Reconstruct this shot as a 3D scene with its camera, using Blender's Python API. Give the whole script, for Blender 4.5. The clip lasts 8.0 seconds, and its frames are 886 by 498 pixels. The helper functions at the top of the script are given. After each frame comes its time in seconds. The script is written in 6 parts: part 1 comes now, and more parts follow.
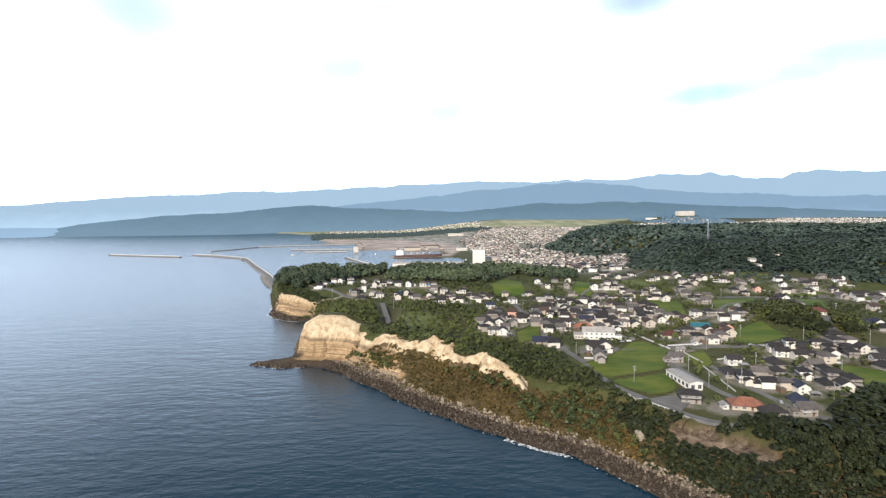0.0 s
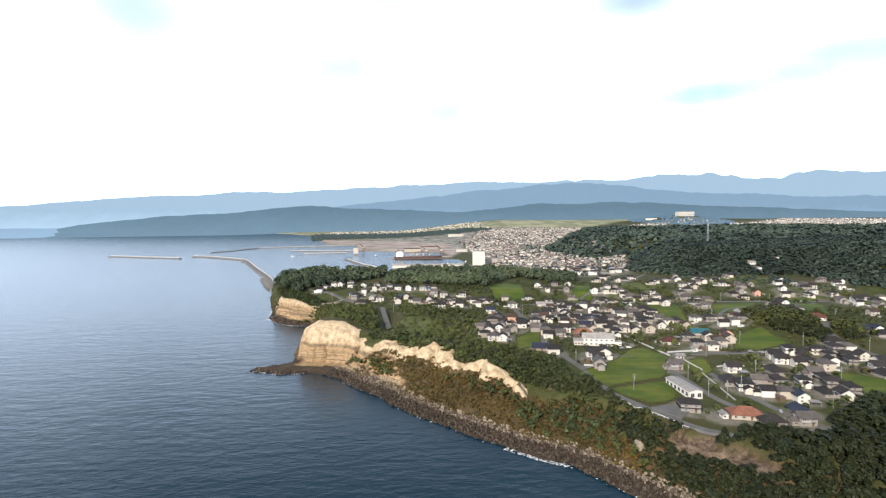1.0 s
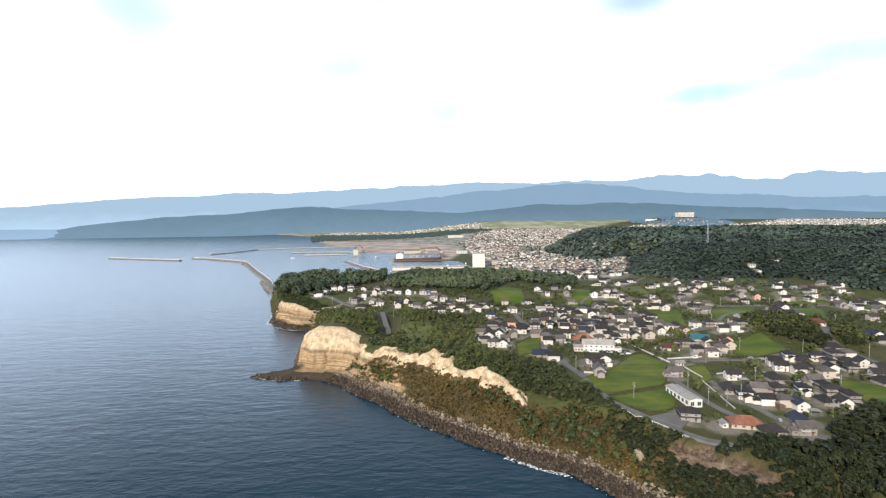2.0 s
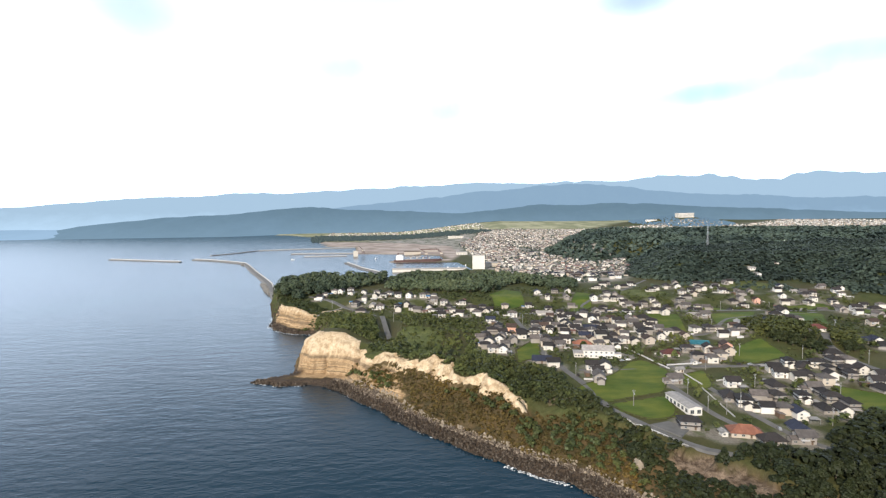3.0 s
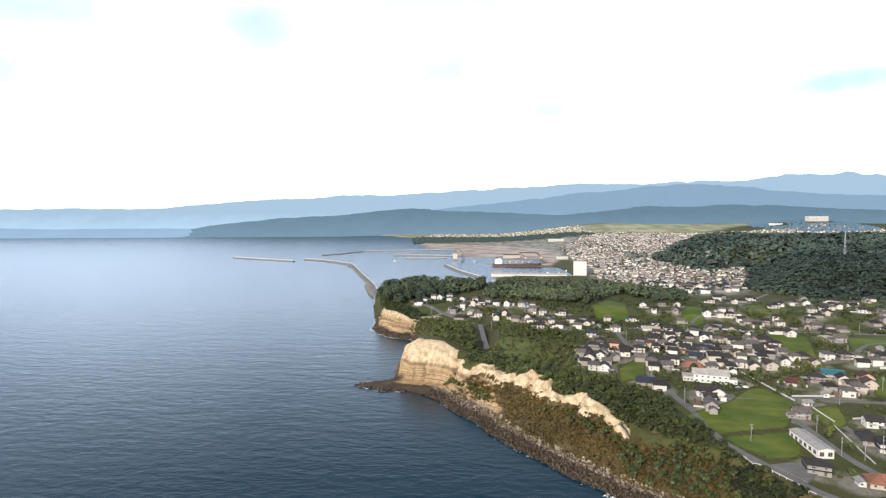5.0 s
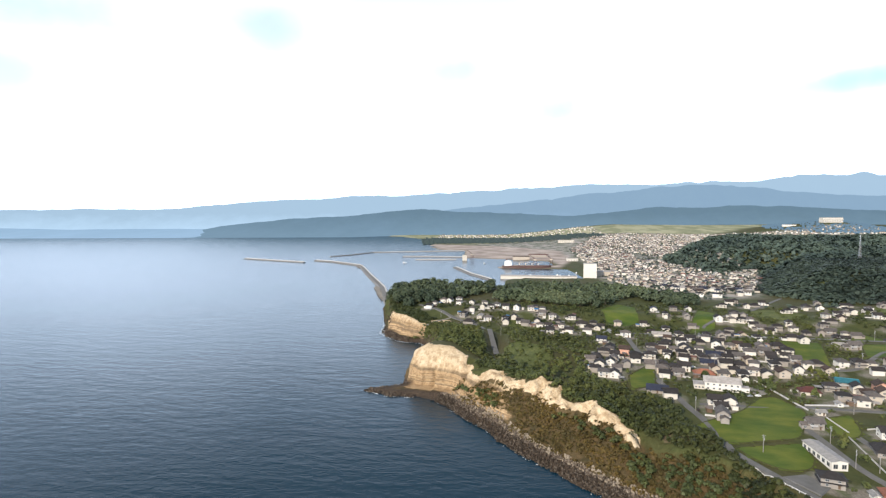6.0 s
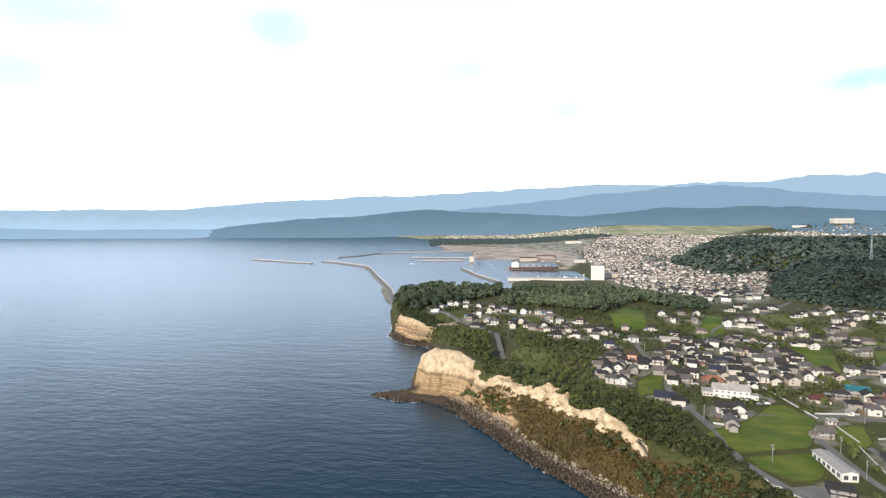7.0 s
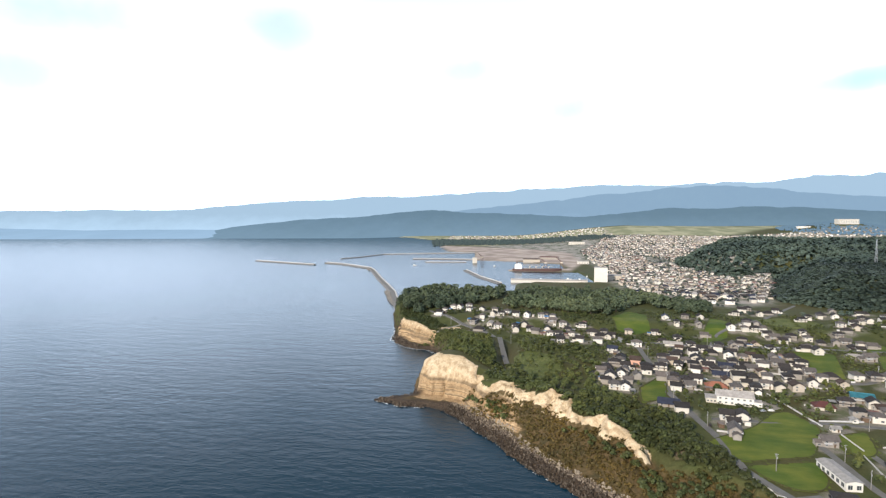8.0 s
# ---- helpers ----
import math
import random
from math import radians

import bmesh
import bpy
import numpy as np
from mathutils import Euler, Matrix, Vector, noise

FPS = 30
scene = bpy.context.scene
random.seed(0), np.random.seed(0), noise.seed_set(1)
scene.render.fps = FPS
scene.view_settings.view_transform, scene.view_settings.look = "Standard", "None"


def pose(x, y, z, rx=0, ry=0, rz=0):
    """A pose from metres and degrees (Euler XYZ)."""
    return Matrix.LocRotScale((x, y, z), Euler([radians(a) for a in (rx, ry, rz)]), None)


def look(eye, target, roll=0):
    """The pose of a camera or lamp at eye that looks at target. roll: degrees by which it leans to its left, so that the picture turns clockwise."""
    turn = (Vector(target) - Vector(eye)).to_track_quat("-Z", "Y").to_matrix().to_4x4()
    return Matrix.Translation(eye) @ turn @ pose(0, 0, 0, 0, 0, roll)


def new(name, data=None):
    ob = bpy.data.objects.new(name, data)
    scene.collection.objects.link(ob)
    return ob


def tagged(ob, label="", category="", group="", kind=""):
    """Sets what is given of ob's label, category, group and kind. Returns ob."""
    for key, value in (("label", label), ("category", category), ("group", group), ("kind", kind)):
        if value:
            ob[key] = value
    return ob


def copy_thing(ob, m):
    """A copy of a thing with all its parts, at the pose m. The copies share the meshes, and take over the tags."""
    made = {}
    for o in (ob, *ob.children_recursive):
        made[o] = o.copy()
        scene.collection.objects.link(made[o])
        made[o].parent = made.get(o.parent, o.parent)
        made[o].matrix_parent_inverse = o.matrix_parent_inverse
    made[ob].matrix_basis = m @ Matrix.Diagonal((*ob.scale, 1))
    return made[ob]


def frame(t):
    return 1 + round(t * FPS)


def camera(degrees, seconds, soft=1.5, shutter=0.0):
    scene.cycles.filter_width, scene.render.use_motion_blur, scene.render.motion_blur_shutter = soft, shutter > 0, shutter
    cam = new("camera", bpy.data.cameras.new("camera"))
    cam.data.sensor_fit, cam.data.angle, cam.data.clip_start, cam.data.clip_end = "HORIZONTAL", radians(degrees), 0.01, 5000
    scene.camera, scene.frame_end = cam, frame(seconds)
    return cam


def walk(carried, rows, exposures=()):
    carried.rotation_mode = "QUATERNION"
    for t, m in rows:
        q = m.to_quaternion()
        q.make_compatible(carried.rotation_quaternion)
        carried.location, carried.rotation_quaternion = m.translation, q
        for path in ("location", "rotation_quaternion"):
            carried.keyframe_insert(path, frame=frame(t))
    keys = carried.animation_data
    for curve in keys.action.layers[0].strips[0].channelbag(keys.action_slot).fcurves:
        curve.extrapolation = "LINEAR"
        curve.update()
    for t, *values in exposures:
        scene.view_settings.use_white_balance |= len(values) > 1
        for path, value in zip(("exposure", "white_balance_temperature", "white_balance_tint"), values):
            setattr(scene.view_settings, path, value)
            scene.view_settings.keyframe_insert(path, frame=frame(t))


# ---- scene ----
# A drone climbs straight up over the sea and turns to its left on the way.
cam = camera(79.49, 8.0, soft=1.3)
# seconds, height over the sea, turn to the left, tilt, roll
CLIMB = [
    (0.0, 129.31, 0.22, -3.62, -0.41),
    (0.5, 132.09, 0.21, -3.64, -0.40),
    (1.0, 134.83, 0.21, -3.65, -0.41),
    (1.5, 137.53, 0.21, -3.63, -0.45),
    (3.0, 145.43, 0.20, -3.66, -0.46),
    (3.5, 148.00, 0.28, -3.63, -0.50),
    (3.6, 148.51, 0.65, -3.61, -0.46),
    (3.7, 149.02, 1.67, -3.61, -0.43),
    (3.8, 149.53, 2.38, -3.61, -0.42),
    (3.9, 150.04, 3.17, -3.62, -0.41),
    (4.0, 150.54, 4.56, -3.60, -0.41),
    (4.2, 151.55, 6.67, -3.59, -0.36),
    (4.5, 153.06, 9.36, -3.57, -0.31),
    (4.7, 154.07, 10.05, -3.57, -0.26),
    (5.0, 155.56, 10.84, -3.56, -0.21),
    (5.2, 156.56, 11.07, -3.59, -0.19),
    (6.3, 161.97, 12.18, -3.53, -0.17),
    (6.5, 162.95, 12.37, -3.54, -0.17),
    (7.0, 165.38, 12.62, -3.55, -0.17),
    (7.5, 167.81, 12.85, -3.55, -0.17),
    (8.0, 170.23, 12.95, -3.56, -0.16),
]


def heading(z, yaw, tilt, roll):
    a, b = radians(yaw), radians(tilt)
    return look((0, 0, z), (-math.sin(a) * math.cos(b), math.cos(a) * math.cos(b), z + math.sin(b)), roll)


walk(cam, [(t, heading(z, yaw, tilt, roll)) for t, z, yaw, tilt, roll in CLIMB], exposures=[(0.0, 0.15, 6350, 10), (8.0, 0.15, 6350, 10)])

# ---- world, sun, exposure ----
SUN_FROM = Vector((-0.38, -0.80, 0.50)).normalized()
CLOUD_GAPS = [(-29.8, 17.6, 3.6, 2.2, 0.42), (-51.5, 11.8, 5.0, 2.0, 0.60), (-50.0, 17.0, 8.0, 2.2, 0.50), (-9.9, 14.8, 3.4, 1.6, 0.50), (2.2, 10.4, 8.5, 2.0, 0.78),
              (19.6, 20.2, 3.0, 1.3, 0.55), (23.5, 10.9, 5.5, 1.0, 0.76), (30.0, 11.6, 5.5, 1.1, 0.73), (37.5, 13.0, 6.0, 1.4, 0.70)]
world = bpy.data.worlds.new("overcast_sky")
scene.world = world
world.use_nodes = True
wn, wl = world.node_tree.nodes, world.node_tree.links
wn.clear()
w_out, w_bg = wn.new("ShaderNodeOutputWorld"), wn.new("ShaderNodeBackground")
w_sky = wn.new("ShaderNodeTexSky")
w_sky.sky_type, w_sky.sun_disc = "NISHITA", False
w_sky.sun_elevation = math.asin(SUN_FROM.z)
w_sky.sun_rotation = math.atan2(SUN_FROM.x, SUN_FROM.y)
w_sky.air_density, w_sky.dust_density = 1.0, 1.5
w_co = wn.new("ShaderNodeTexCoord")
w_map = wn.new("ShaderNodeMapping")
w_map.inputs["Scale"].default_value = (2.0, 2.0, 7.0)
w_map.inputs["Location"].default_value = (0.35, 0.1, 0.2)
w_noise = wn.new("ShaderNodeTexNoise")
w_noise.inputs["Scale"].default_value = 1.8
w_noise.inputs["Detail"].default_value = 5.0
w_noise.inputs["Roughness"].default_value = 0.45
w_ramp = wn.new("ShaderNodeValToRGB")
w_ramp.color_ramp.elements[0].position, w_ramp.color_ramp.elements[1].position = 0.46, 0.54
w_ramp.color_ramp.elements[0].color = (0.92, 0.92, 0.92, 1)
w_low = w_ramp.color_ramp.elements.new(0.20)
w_low.color = (0.88, 0.88, 0.88, 1)
w_mix = wn.new("ShaderNodeMix")
w_mix.data_type = "RGBA"
w_mix.inputs["B"].default_value = (10.7, 12.7, 15.6, 1)
wl.new(w_co.outputs["Generated"], w_map.inputs["Vector"])
wl.new(w_map.outputs["Vector"], w_noise.inputs["Vector"])
# cloud lies closer together towards the horizon, with open blue overhead
w_sep, w_thin, w_sum = wn.new("ShaderNodeSeparateXYZ"), wn.new("ShaderNodeMapRange"), wn.new("ShaderNodeMath")
w_thin.inputs["From Min"].default_value, w_thin.inputs["From Max"].default_value = 0.38, 0.85
w_thin.inputs["To Min"].default_value, w_thin.inputs["To Max"].default_value = 0.0, -0.14
wl.new(w_co.outputs["Generated"], w_sep.inputs[0])
wl.new(w_sep.outputs["Z"], w_thin.inputs["Value"])
wl.new(w_noise.outputs["Fac"], w_sum.inputs[0])
wl.new(w_thin.outputs["Result"], w_sum.inputs[1])
wl.new(w_sum.outputs[0], w_ramp.inputs["Fac"])
# openings in the cloud: bearing and height in degrees, half width, half height, how far they open
w_full = w_ramp.outputs["Color"]
w_bend = wn.new("ShaderNodeTexNoise")
w_bend.inputs["Scale"].default_value, w_bend.inputs["Detail"].default_value = 9.0, 4.0
wl.new(w_co.outputs["Generated"], w_bend.inputs["Vector"])
for bearing, up, wide, high, depth in CLOUD_GAPS:
    a, b = radians(bearing), radians(up)
    ahead = Vector((math.sin(a) * math.cos(b), math.cos(a) * math.cos(b), math.sin(b)))
    side = Vector((math.cos(a), -math.sin(a), 0))
    squares = []
    for axis, half in ((side, wide), (side.cross(ahead), high)):
        dot, scaled, square = wn.new("ShaderNodeVectorMath"), wn.new("ShaderNodeMath"), wn.new("ShaderNodeMath")
        dot.operation, scaled.operation, square.operation = "DOT_PRODUCT", "MULTIPLY_ADD", "POWER"
        dot.inputs[1].default_value = axis
        wl.new(w_co.outputs["Generated"], dot.inputs[0])
        scaled.inputs[1].default_value, scaled.inputs[2].default_value = 1 / radians(half), -ahead.dot(axis) / radians(half)
        wl.new(dot.outputs["Value"], scaled.inputs[0])
        wl.new(scaled.outputs[0], square.inputs[0])
        square.inputs[1].default_value = 2.0
        squares.append(square.outputs[0])
    both, ragged_, rim, cut_ = (wn.new("ShaderNodeMath") for _ in range(4))
    ragged_.operation, rim.operation, cut_.operation = "MULTIPLY_ADD", "MULTIPLY_ADD", "MULTIPLY"
    wl.new(squares[0], both.inputs[0])
    wl.new(squares[1], both.inputs[1])
    ragged_.inputs[1].default_value, ragged_.inputs[2].default_value = 2.6, -1.3
    wl.new(w_bend.outputs["Fac"], ragged_.inputs[0])
    outer = wn.new("ShaderNodeMath")
    wl.new(both.outputs[0], outer.inputs[0])
    wl.new(ragged_.outputs[0], outer.inputs[1])
    edge_ = wn.new("ShaderNodeMapRange")
    edge_.interpolation_type = "SMOOTHSTEP"
    edge_.inputs["From Min"].default_value, edge_.inputs["From Max"].default_value = -0.7, 2.2
    edge_.inputs["To Min"].default_value, edge_.inputs["To Max"].default_value = 1 - depth, 1.0
    wl.new(outer.outputs[0], edge_.inputs["Value"])
    wl.new(w_full, cut_.inputs[0])
    wl.new(edge_.outputs["Result"], cut_.inputs[1])
    w_full = cut_.outputs[0]
wl.new(w_full, w_mix.inputs["Factor"])
wl.new(w_sky.outputs["Color"], w_mix.inputs["A"])
# thin bright haze low over the horizon, clearer and darker sky towards the zenith
w_haze, w_gain = wn.new("ShaderNodeMapRange"), wn.new("ShaderNodeVectorMath")
w_haze.interpolation_type = "SMOOTHSTEP"
w_haze.inputs["From Min"].default_value, w_haze.inputs["From Max"].default_value = 0.03, 0.66
w_haze.inputs["To Min"].default_value, w_haze.inputs["To Max"].default_value = 1.75, 0.20
w_gain.operation = "SCALE"
wl.new(w_sep.outputs["Z"], w_haze.inputs["Value"])
wl.new(w_mix.outputs["Result"], w_gain.inputs[0])
wl.new(w_haze.outputs["Result"], w_gain.inputs["Scale"])
wl.new(w_gain.outputs["Vector"], w_bg.inputs["Color"])
w_bg.inputs["Strength"].default_value = 0.1
wl.new(w_bg.outputs["Background"], w_out.inputs["Surface"])

sun = new("sun", bpy.data.lights.new("sun", "SUN"))
sun.data.energy, sun.data.angle, sun.data.color = 4.9, radians(0.8), (1.0, 0.88, 0.72)
sun.matrix_world = look((0, 0, 0), -SUN_FROM)

# ---- materials ----
class Nodes:
    """Short hand for one node material."""

    def __init__(self, name):
        self.mat = bpy.data.materials.new(name)
        self.mat.use_nodes = True
        self.t = self.mat.node_tree
        self.t.nodes.clear()
        self.out = self.t.nodes.new("ShaderNodeOutputMaterial")
        self.p = self.t.nodes.new("ShaderNodeBsdfPrincipled")
        self.t.links.new(self.p.outputs[0], self.out.inputs[0])

    def put(self, socket, value):
        if isinstance(value, bpy.types.NodeSocket):
            self.t.links.new(value, socket)
        else:
            socket.default_value = value

    def coords(self, kind="Object", scale=(1, 1, 1), turn=0.0):
        m = self.t.nodes.new("ShaderNodeMapping")
        m.inputs["Rotation"].default_value[2] = radians(turn)
        m.inputs["Scale"].default_value = scale
        if kind == "Position":
            self.put(m.inputs[0], self.t.nodes.new("ShaderNodeNewGeometry").outputs["Position"])
        else:
            self.put(m.inputs[0], self.t.nodes.new("ShaderNodeTexCoord").outputs[kind])
        return m.outputs[0]

    def noise(self, vec, scale, detail=4.0, rough=0.55):
        n = self.t.nodes.new("ShaderNodeTexNoise")
        self.put(n.inputs["Vector"], vec)
        n.inputs["Scale"].default_value, n.inputs["Detail"].default_value, n.inputs["Roughness"].default_value = scale, detail, rough
        return n.outputs["Fac"]

    def ramp(self, fac, *stops):
        r = self.t.nodes.new("ShaderNodeValToRGB")
        e = r.color_ramp.elements
        while len(e) < len(stops):
            e.new(0.5)
        for el, (pos, col) in zip(e, stops):
            el.position = pos
            el.color = (*col, 1) if not isinstance(col, (int, float)) else (col, col, col, 1)
        self.put(r.inputs[0], fac)
        return r.outputs[0]

    def mix(self, fac, a, b, blend="MIX"):
        m = self.t.nodes.new("ShaderNodeMix")
        m.data_type, m.blend_type = "RGBA", blend
        for socket, v in ((m.inputs[0], fac), (m.inputs[6], a), (m.inputs[7], b)):
            self.put(socket, (*v, 1) if isinstance(v, tuple) and len(v) == 3 else v)
        return m.outputs[2]

    def math(self, op, a, b=0.5):
        m = self.t.nodes.new("ShaderNodeMath")
        m.operation = op
        self.put(m.inputs[0], a)
        self.put(m.inputs[1], b)
        return m.outputs[0]

    def attr(self, name):
        a = self.t.nodes.new("ShaderNodeAttribute")
        a.attribute_name = name
        return a.outputs["Fac"]

    def random(self):
        return self.t.nodes.new("ShaderNodeObjectInfo").outputs["Random"]

    def island(self):
        return self.t.nodes.new("ShaderNodeNewGeometry").outputs["Random Per Island"]

    def bump(self, height, strength=0.4, distance=0.1):
        b = self.t.nodes.new("ShaderNodeBump")
        b.inputs["Strength"].default_value, b.inputs["Distance"].default_value = strength, distance
        self.put(b.inputs["Height"], height)
        self.put(self.p.inputs["Normal"], b.outputs[0])

    def done(self, color, rough=0.8, metal=0.0, spec=0.5):
        self.put(self.p.inputs["Base Color"], (*color, 1) if isinstance(color, tuple) and len(color) == 3 else color)
        self.put(self.p.inputs["Roughness"], rough)
        self.put(self.p.inputs["Metallic"], metal)
        self.put(self.p.inputs["Specular IOR Level"], spec)
        return self.mat


def shade(c, k):
    return tuple(v * k for v in c)


def worn(name, color, scale=0.6, vary=0.18, rough=0.75, bump=0.0, fine=6.0, metal=0.0, kind="Object", tint=(0.90, 0.91, 0.93)):
    """Paint, render, concrete: two scales of stain and grain, and a different tone for each object."""
    n = Nodes(name)
    v = n.coords(kind)
    stains = n.noise(v, scale, 5, 0.6)
    grain = n.noise(v, fine, 3, 0.6)
    col = n.mix(n.ramp(stains, (0.3, 0.0), (0.72, 1.0)), shade(color, 1 - vary), shade(color, 1 + vary * 0.5))
    col = n.mix(0.25, col, n.ramp(grain, (0.3, shade(color, 0.75)), (0.7, shade(color, 1.15))))
    col = n.mix(n.random(), col, n.mix(1.0, col, tint, "MULTIPLY"))
    if bump:
        n.bump(grain, bump, 0.05)
    return n.done(col, rough, metal, 0.35)


def leafy(name, dark, light, vary=0.3):
    """Foliage: tone by object, by clump and by a slow drift over the land."""
    n = Nodes(name)
    pos = n.coords("Position")
    slow = n.noise(pos, 0.02, 3)
    mid = n.noise(pos, 0.35, 3)
    col = n.mix(n.ramp(mid, (0.3, 0.0), (0.7, 1.0)), dark, light)
    crown = n.noise(pos, 0.13, 2)
    col = n.mix(n.ramp(crown, (0.35, 0.0), (0.65, 0.8)), col, n.mix(1.0, col, (1.3, 1.28, 1.2), "MULTIPLY"))
    col = n.mix(n.math("MULTIPLY", n.island(), 0.25), col, n.mix(1.0, col, (0.55, 0.62, 0.5), "MULTIPLY"))
    col = n.mix(n.ramp(slow, (0.38, 0.0), (0.62, vary)), col, n.mix(1.0, col, (1.5, 1.15, 0.7), "MULTIPLY"))
    col = n.mix(n.math("MULTIPLY", n.random(), 0.5), col, n.mix(1.0, col, (0.72, 0.82, 0.8), "MULTIPLY"))
    stands = n.noise(pos, 0.006, 3, 0.6)
    col = n.mix(1.0, col, n.ramp(stands, (0.36, (0.58, 0.62, 0.62)), (0.64, (1.3, 1.25, 1.1))), "MULTIPLY")
    return n.done(col, 0.66, 0, 0.32)


def sea_material():
    n = Nodes("sea_water")
    swell = n.noise(n.coords("Position", (0.45, 1.6, 1), -24), 0.045, 2, 0.5)
    chop = n.noise(n.coords("Position", (0.6, 1.2, 1), -30), 0.15, 3, 0.55)
    ripple = n.noise(n.coords("Position", (0.8, 1.3, 1), -18), 0.4, 3, 0.6)
    h = n.math("ADD", n.math("MULTIPLY", swell, 1.7), n.math("ADD", n.math("MULTIPLY", chop, 1.8), n.math("MULTIPLY", ripple, 0.6)))
    n.bump(h, 0.22, 1.0)
    wind = n.noise(n.coords("Position", (0.5, 1.6, 1)), 0.004, 3, 0.5)
    col = n.mix(n.ramp(wind, (0.35, 0.0), (0.65, 1.0)), (0.0025, 0.021, 0.038), (0.003, 0.024, 0.043))
    n.put(n.p.inputs["IOR"], 1.33)
    return n.done(col, 0.20, 0, 0.25)


def ground_material():
    """Meadow and scrub soil, bedded cliff rock where the land is bare, dark wet stone along the shore."""
    n = Nodes("coastal_ground")
    pos = n.coords("Position")
    big, mid, fine = n.noise(pos, 0.012, 4), n.noise(pos, 0.09, 5, 0.6), n.noise(pos, 0.9, 4, 0.6)
    grass = n.mix(n.ramp(mid, (0.35, 0.0), (0.65, 1.0)), (0.036, 0.050, 0.014), (0.070, 0.080, 0.026))
    grass = n.mix(n.ramp(big, (0.45, 0.0), (0.65, 0.7)), grass, (0.075, 0.058, 0.024))
    grass = n.mix(0.35, grass, n.ramp(fine, (0.3, (0.015, 0.02, 0.006)), (0.7, (0.075, 0.075, 0.026))))
    beds = n.noise(n.coords("Position", (0.010, 0.010, 1.0)), 0.36, 3, 0.6)
    rock = n.mix(n.ramp(mid, (0.35, 0.0), (0.7, 1.0)), (0.52, 0.40, 0.255), (0.70, 0.575, 0.40))
    banded = n.ramp(beds, (0.41, (0.10, 0.065, 0.032)), (0.455, (0.36, 0.255, 0.14)), (0.51, (0.56, 0.43, 0.27)), (0.53, (0.10, 0.065, 0.03)), (0.585, (0.40, 0.285, 0.16)))
    rock = n.mix(n.attr("beds"), rock, n.mix(0.08, banded, rock))
    rock = n.mix(n.math("MULTIPLY", n.attr("beds"), 0.6), rock, n.mix(1.0, rock, (0.80, 0.68, 0.52), "MULTIPLY"))
    rock = n.mix(n.ramp(n.noise(pos, 0.22, 6, 0.7), (0.42, 0.75), (0.54, 0.0)), rock, n.mix(1.0, rock, (0.52, 0.43, 0.33), "MULTIPLY"))
    rock = n.mix(0.2, rock, n.ramp(fine, (0.35, (0.30, 0.22, 0.14)), (0.65, (0.60, 0.50, 0.37))))
    shore = n.mix(n.ramp(fine, (0.35, 0.0), (0.65, 1.0)), (0.022, 0.016, 0.012), (0.085, 0.062, 0.044))
    dry = n.mix(n.ramp(n.noise(pos, 0.16, 5, 0.65), (0.36, 0.0), (0.64, 1.0)), (0.045, 0.036, 0.016), (0.125, 0.082, 0.040))
    dry = n.mix(n.ramp(fine, (0.58, 0.0), (0.78, 0.7)), dry, (0.22, 0.17, 0.11))
    grass = n.mix(n.attr("dry"), grass, dry)
    edge = n.math("SUBTRACT", n.math("ADD", n.attr("rock"), mid), 0.5)
    col = n.mix(n.ramp(edge, (0.42, 0.0), (0.58, 1.0)), grass, rock)
    col = n.mix(n.attr("soil"), col, n.mix(n.ramp(n.noise(n.coords("Position", (1, 1, 0.4)), 0.25, 6, 0.7), (0.38, 0.0), (0.62, 1.0)), (0.055, 0.036, 0.024), (0.27, 0.205, 0.15)))
    lot = n.mix(n.ramp(fine, (0.3, 0.0), (0.7, 1.0)), (0.13, 0.118, 0.105), (0.29, 0.265, 0.235))
    lot = n.mix(n.ramp(mid, (0.45, 0.0), (0.62, 0.75)), lot, (0.06, 0.085, 0.026))
    col = n.mix(n.attr("built"), col, lot)
    # street, sand and far paddy tones are lightened to stand in for haze
    street = n.mix(n.ramp(n.noise(pos, 0.03, 5, 0.65), (0.42, 0.0), (0.56, 1.0)), (0.075, 0.095, 0.055), (0.33, 0.305, 0.285))
    col = n.mix(n.attr("town"), col, street)
    col = n.mix(n.attr("sand"), col, n.mix(n.ramp(n.noise(pos, 0.012, 5), (0.4, 0.0), (0.6, 1.0)), (0.25, 0.205, 0.18), (0.42, 0.355, 0.315)))
    col = n.mix(n.attr("paddy"), col, n.mix(n.ramp(n.noise(n.coords("Position", (1, 0.4, 1)), 0.01, 3), (0.42, 0.0), (0.58, 1.0)), (0.20, 0.215, 0.125), (0.34, 0.335, 0.22)))
    col = n.mix(n.attr("shore"), col, shore)
    crag = n.noise(pos, 0.32, 7, 0.72)
    n.bump(n.math("ADD", n.math("ADD", n.math("MULTIPLY", fine, 0.6), n.math("MULTIPLY", crag, n.math("MULTIPLY", n.math("ADD", n.attr("rock"), n.attr("soil")), 3.0))), n.math("MULTIPLY", beds, n.math("MULTIPLY", n.attr("beds"), 1.5))), 0.8, 0.6)
    return n.done(col, 0.9, 0, 0.25)


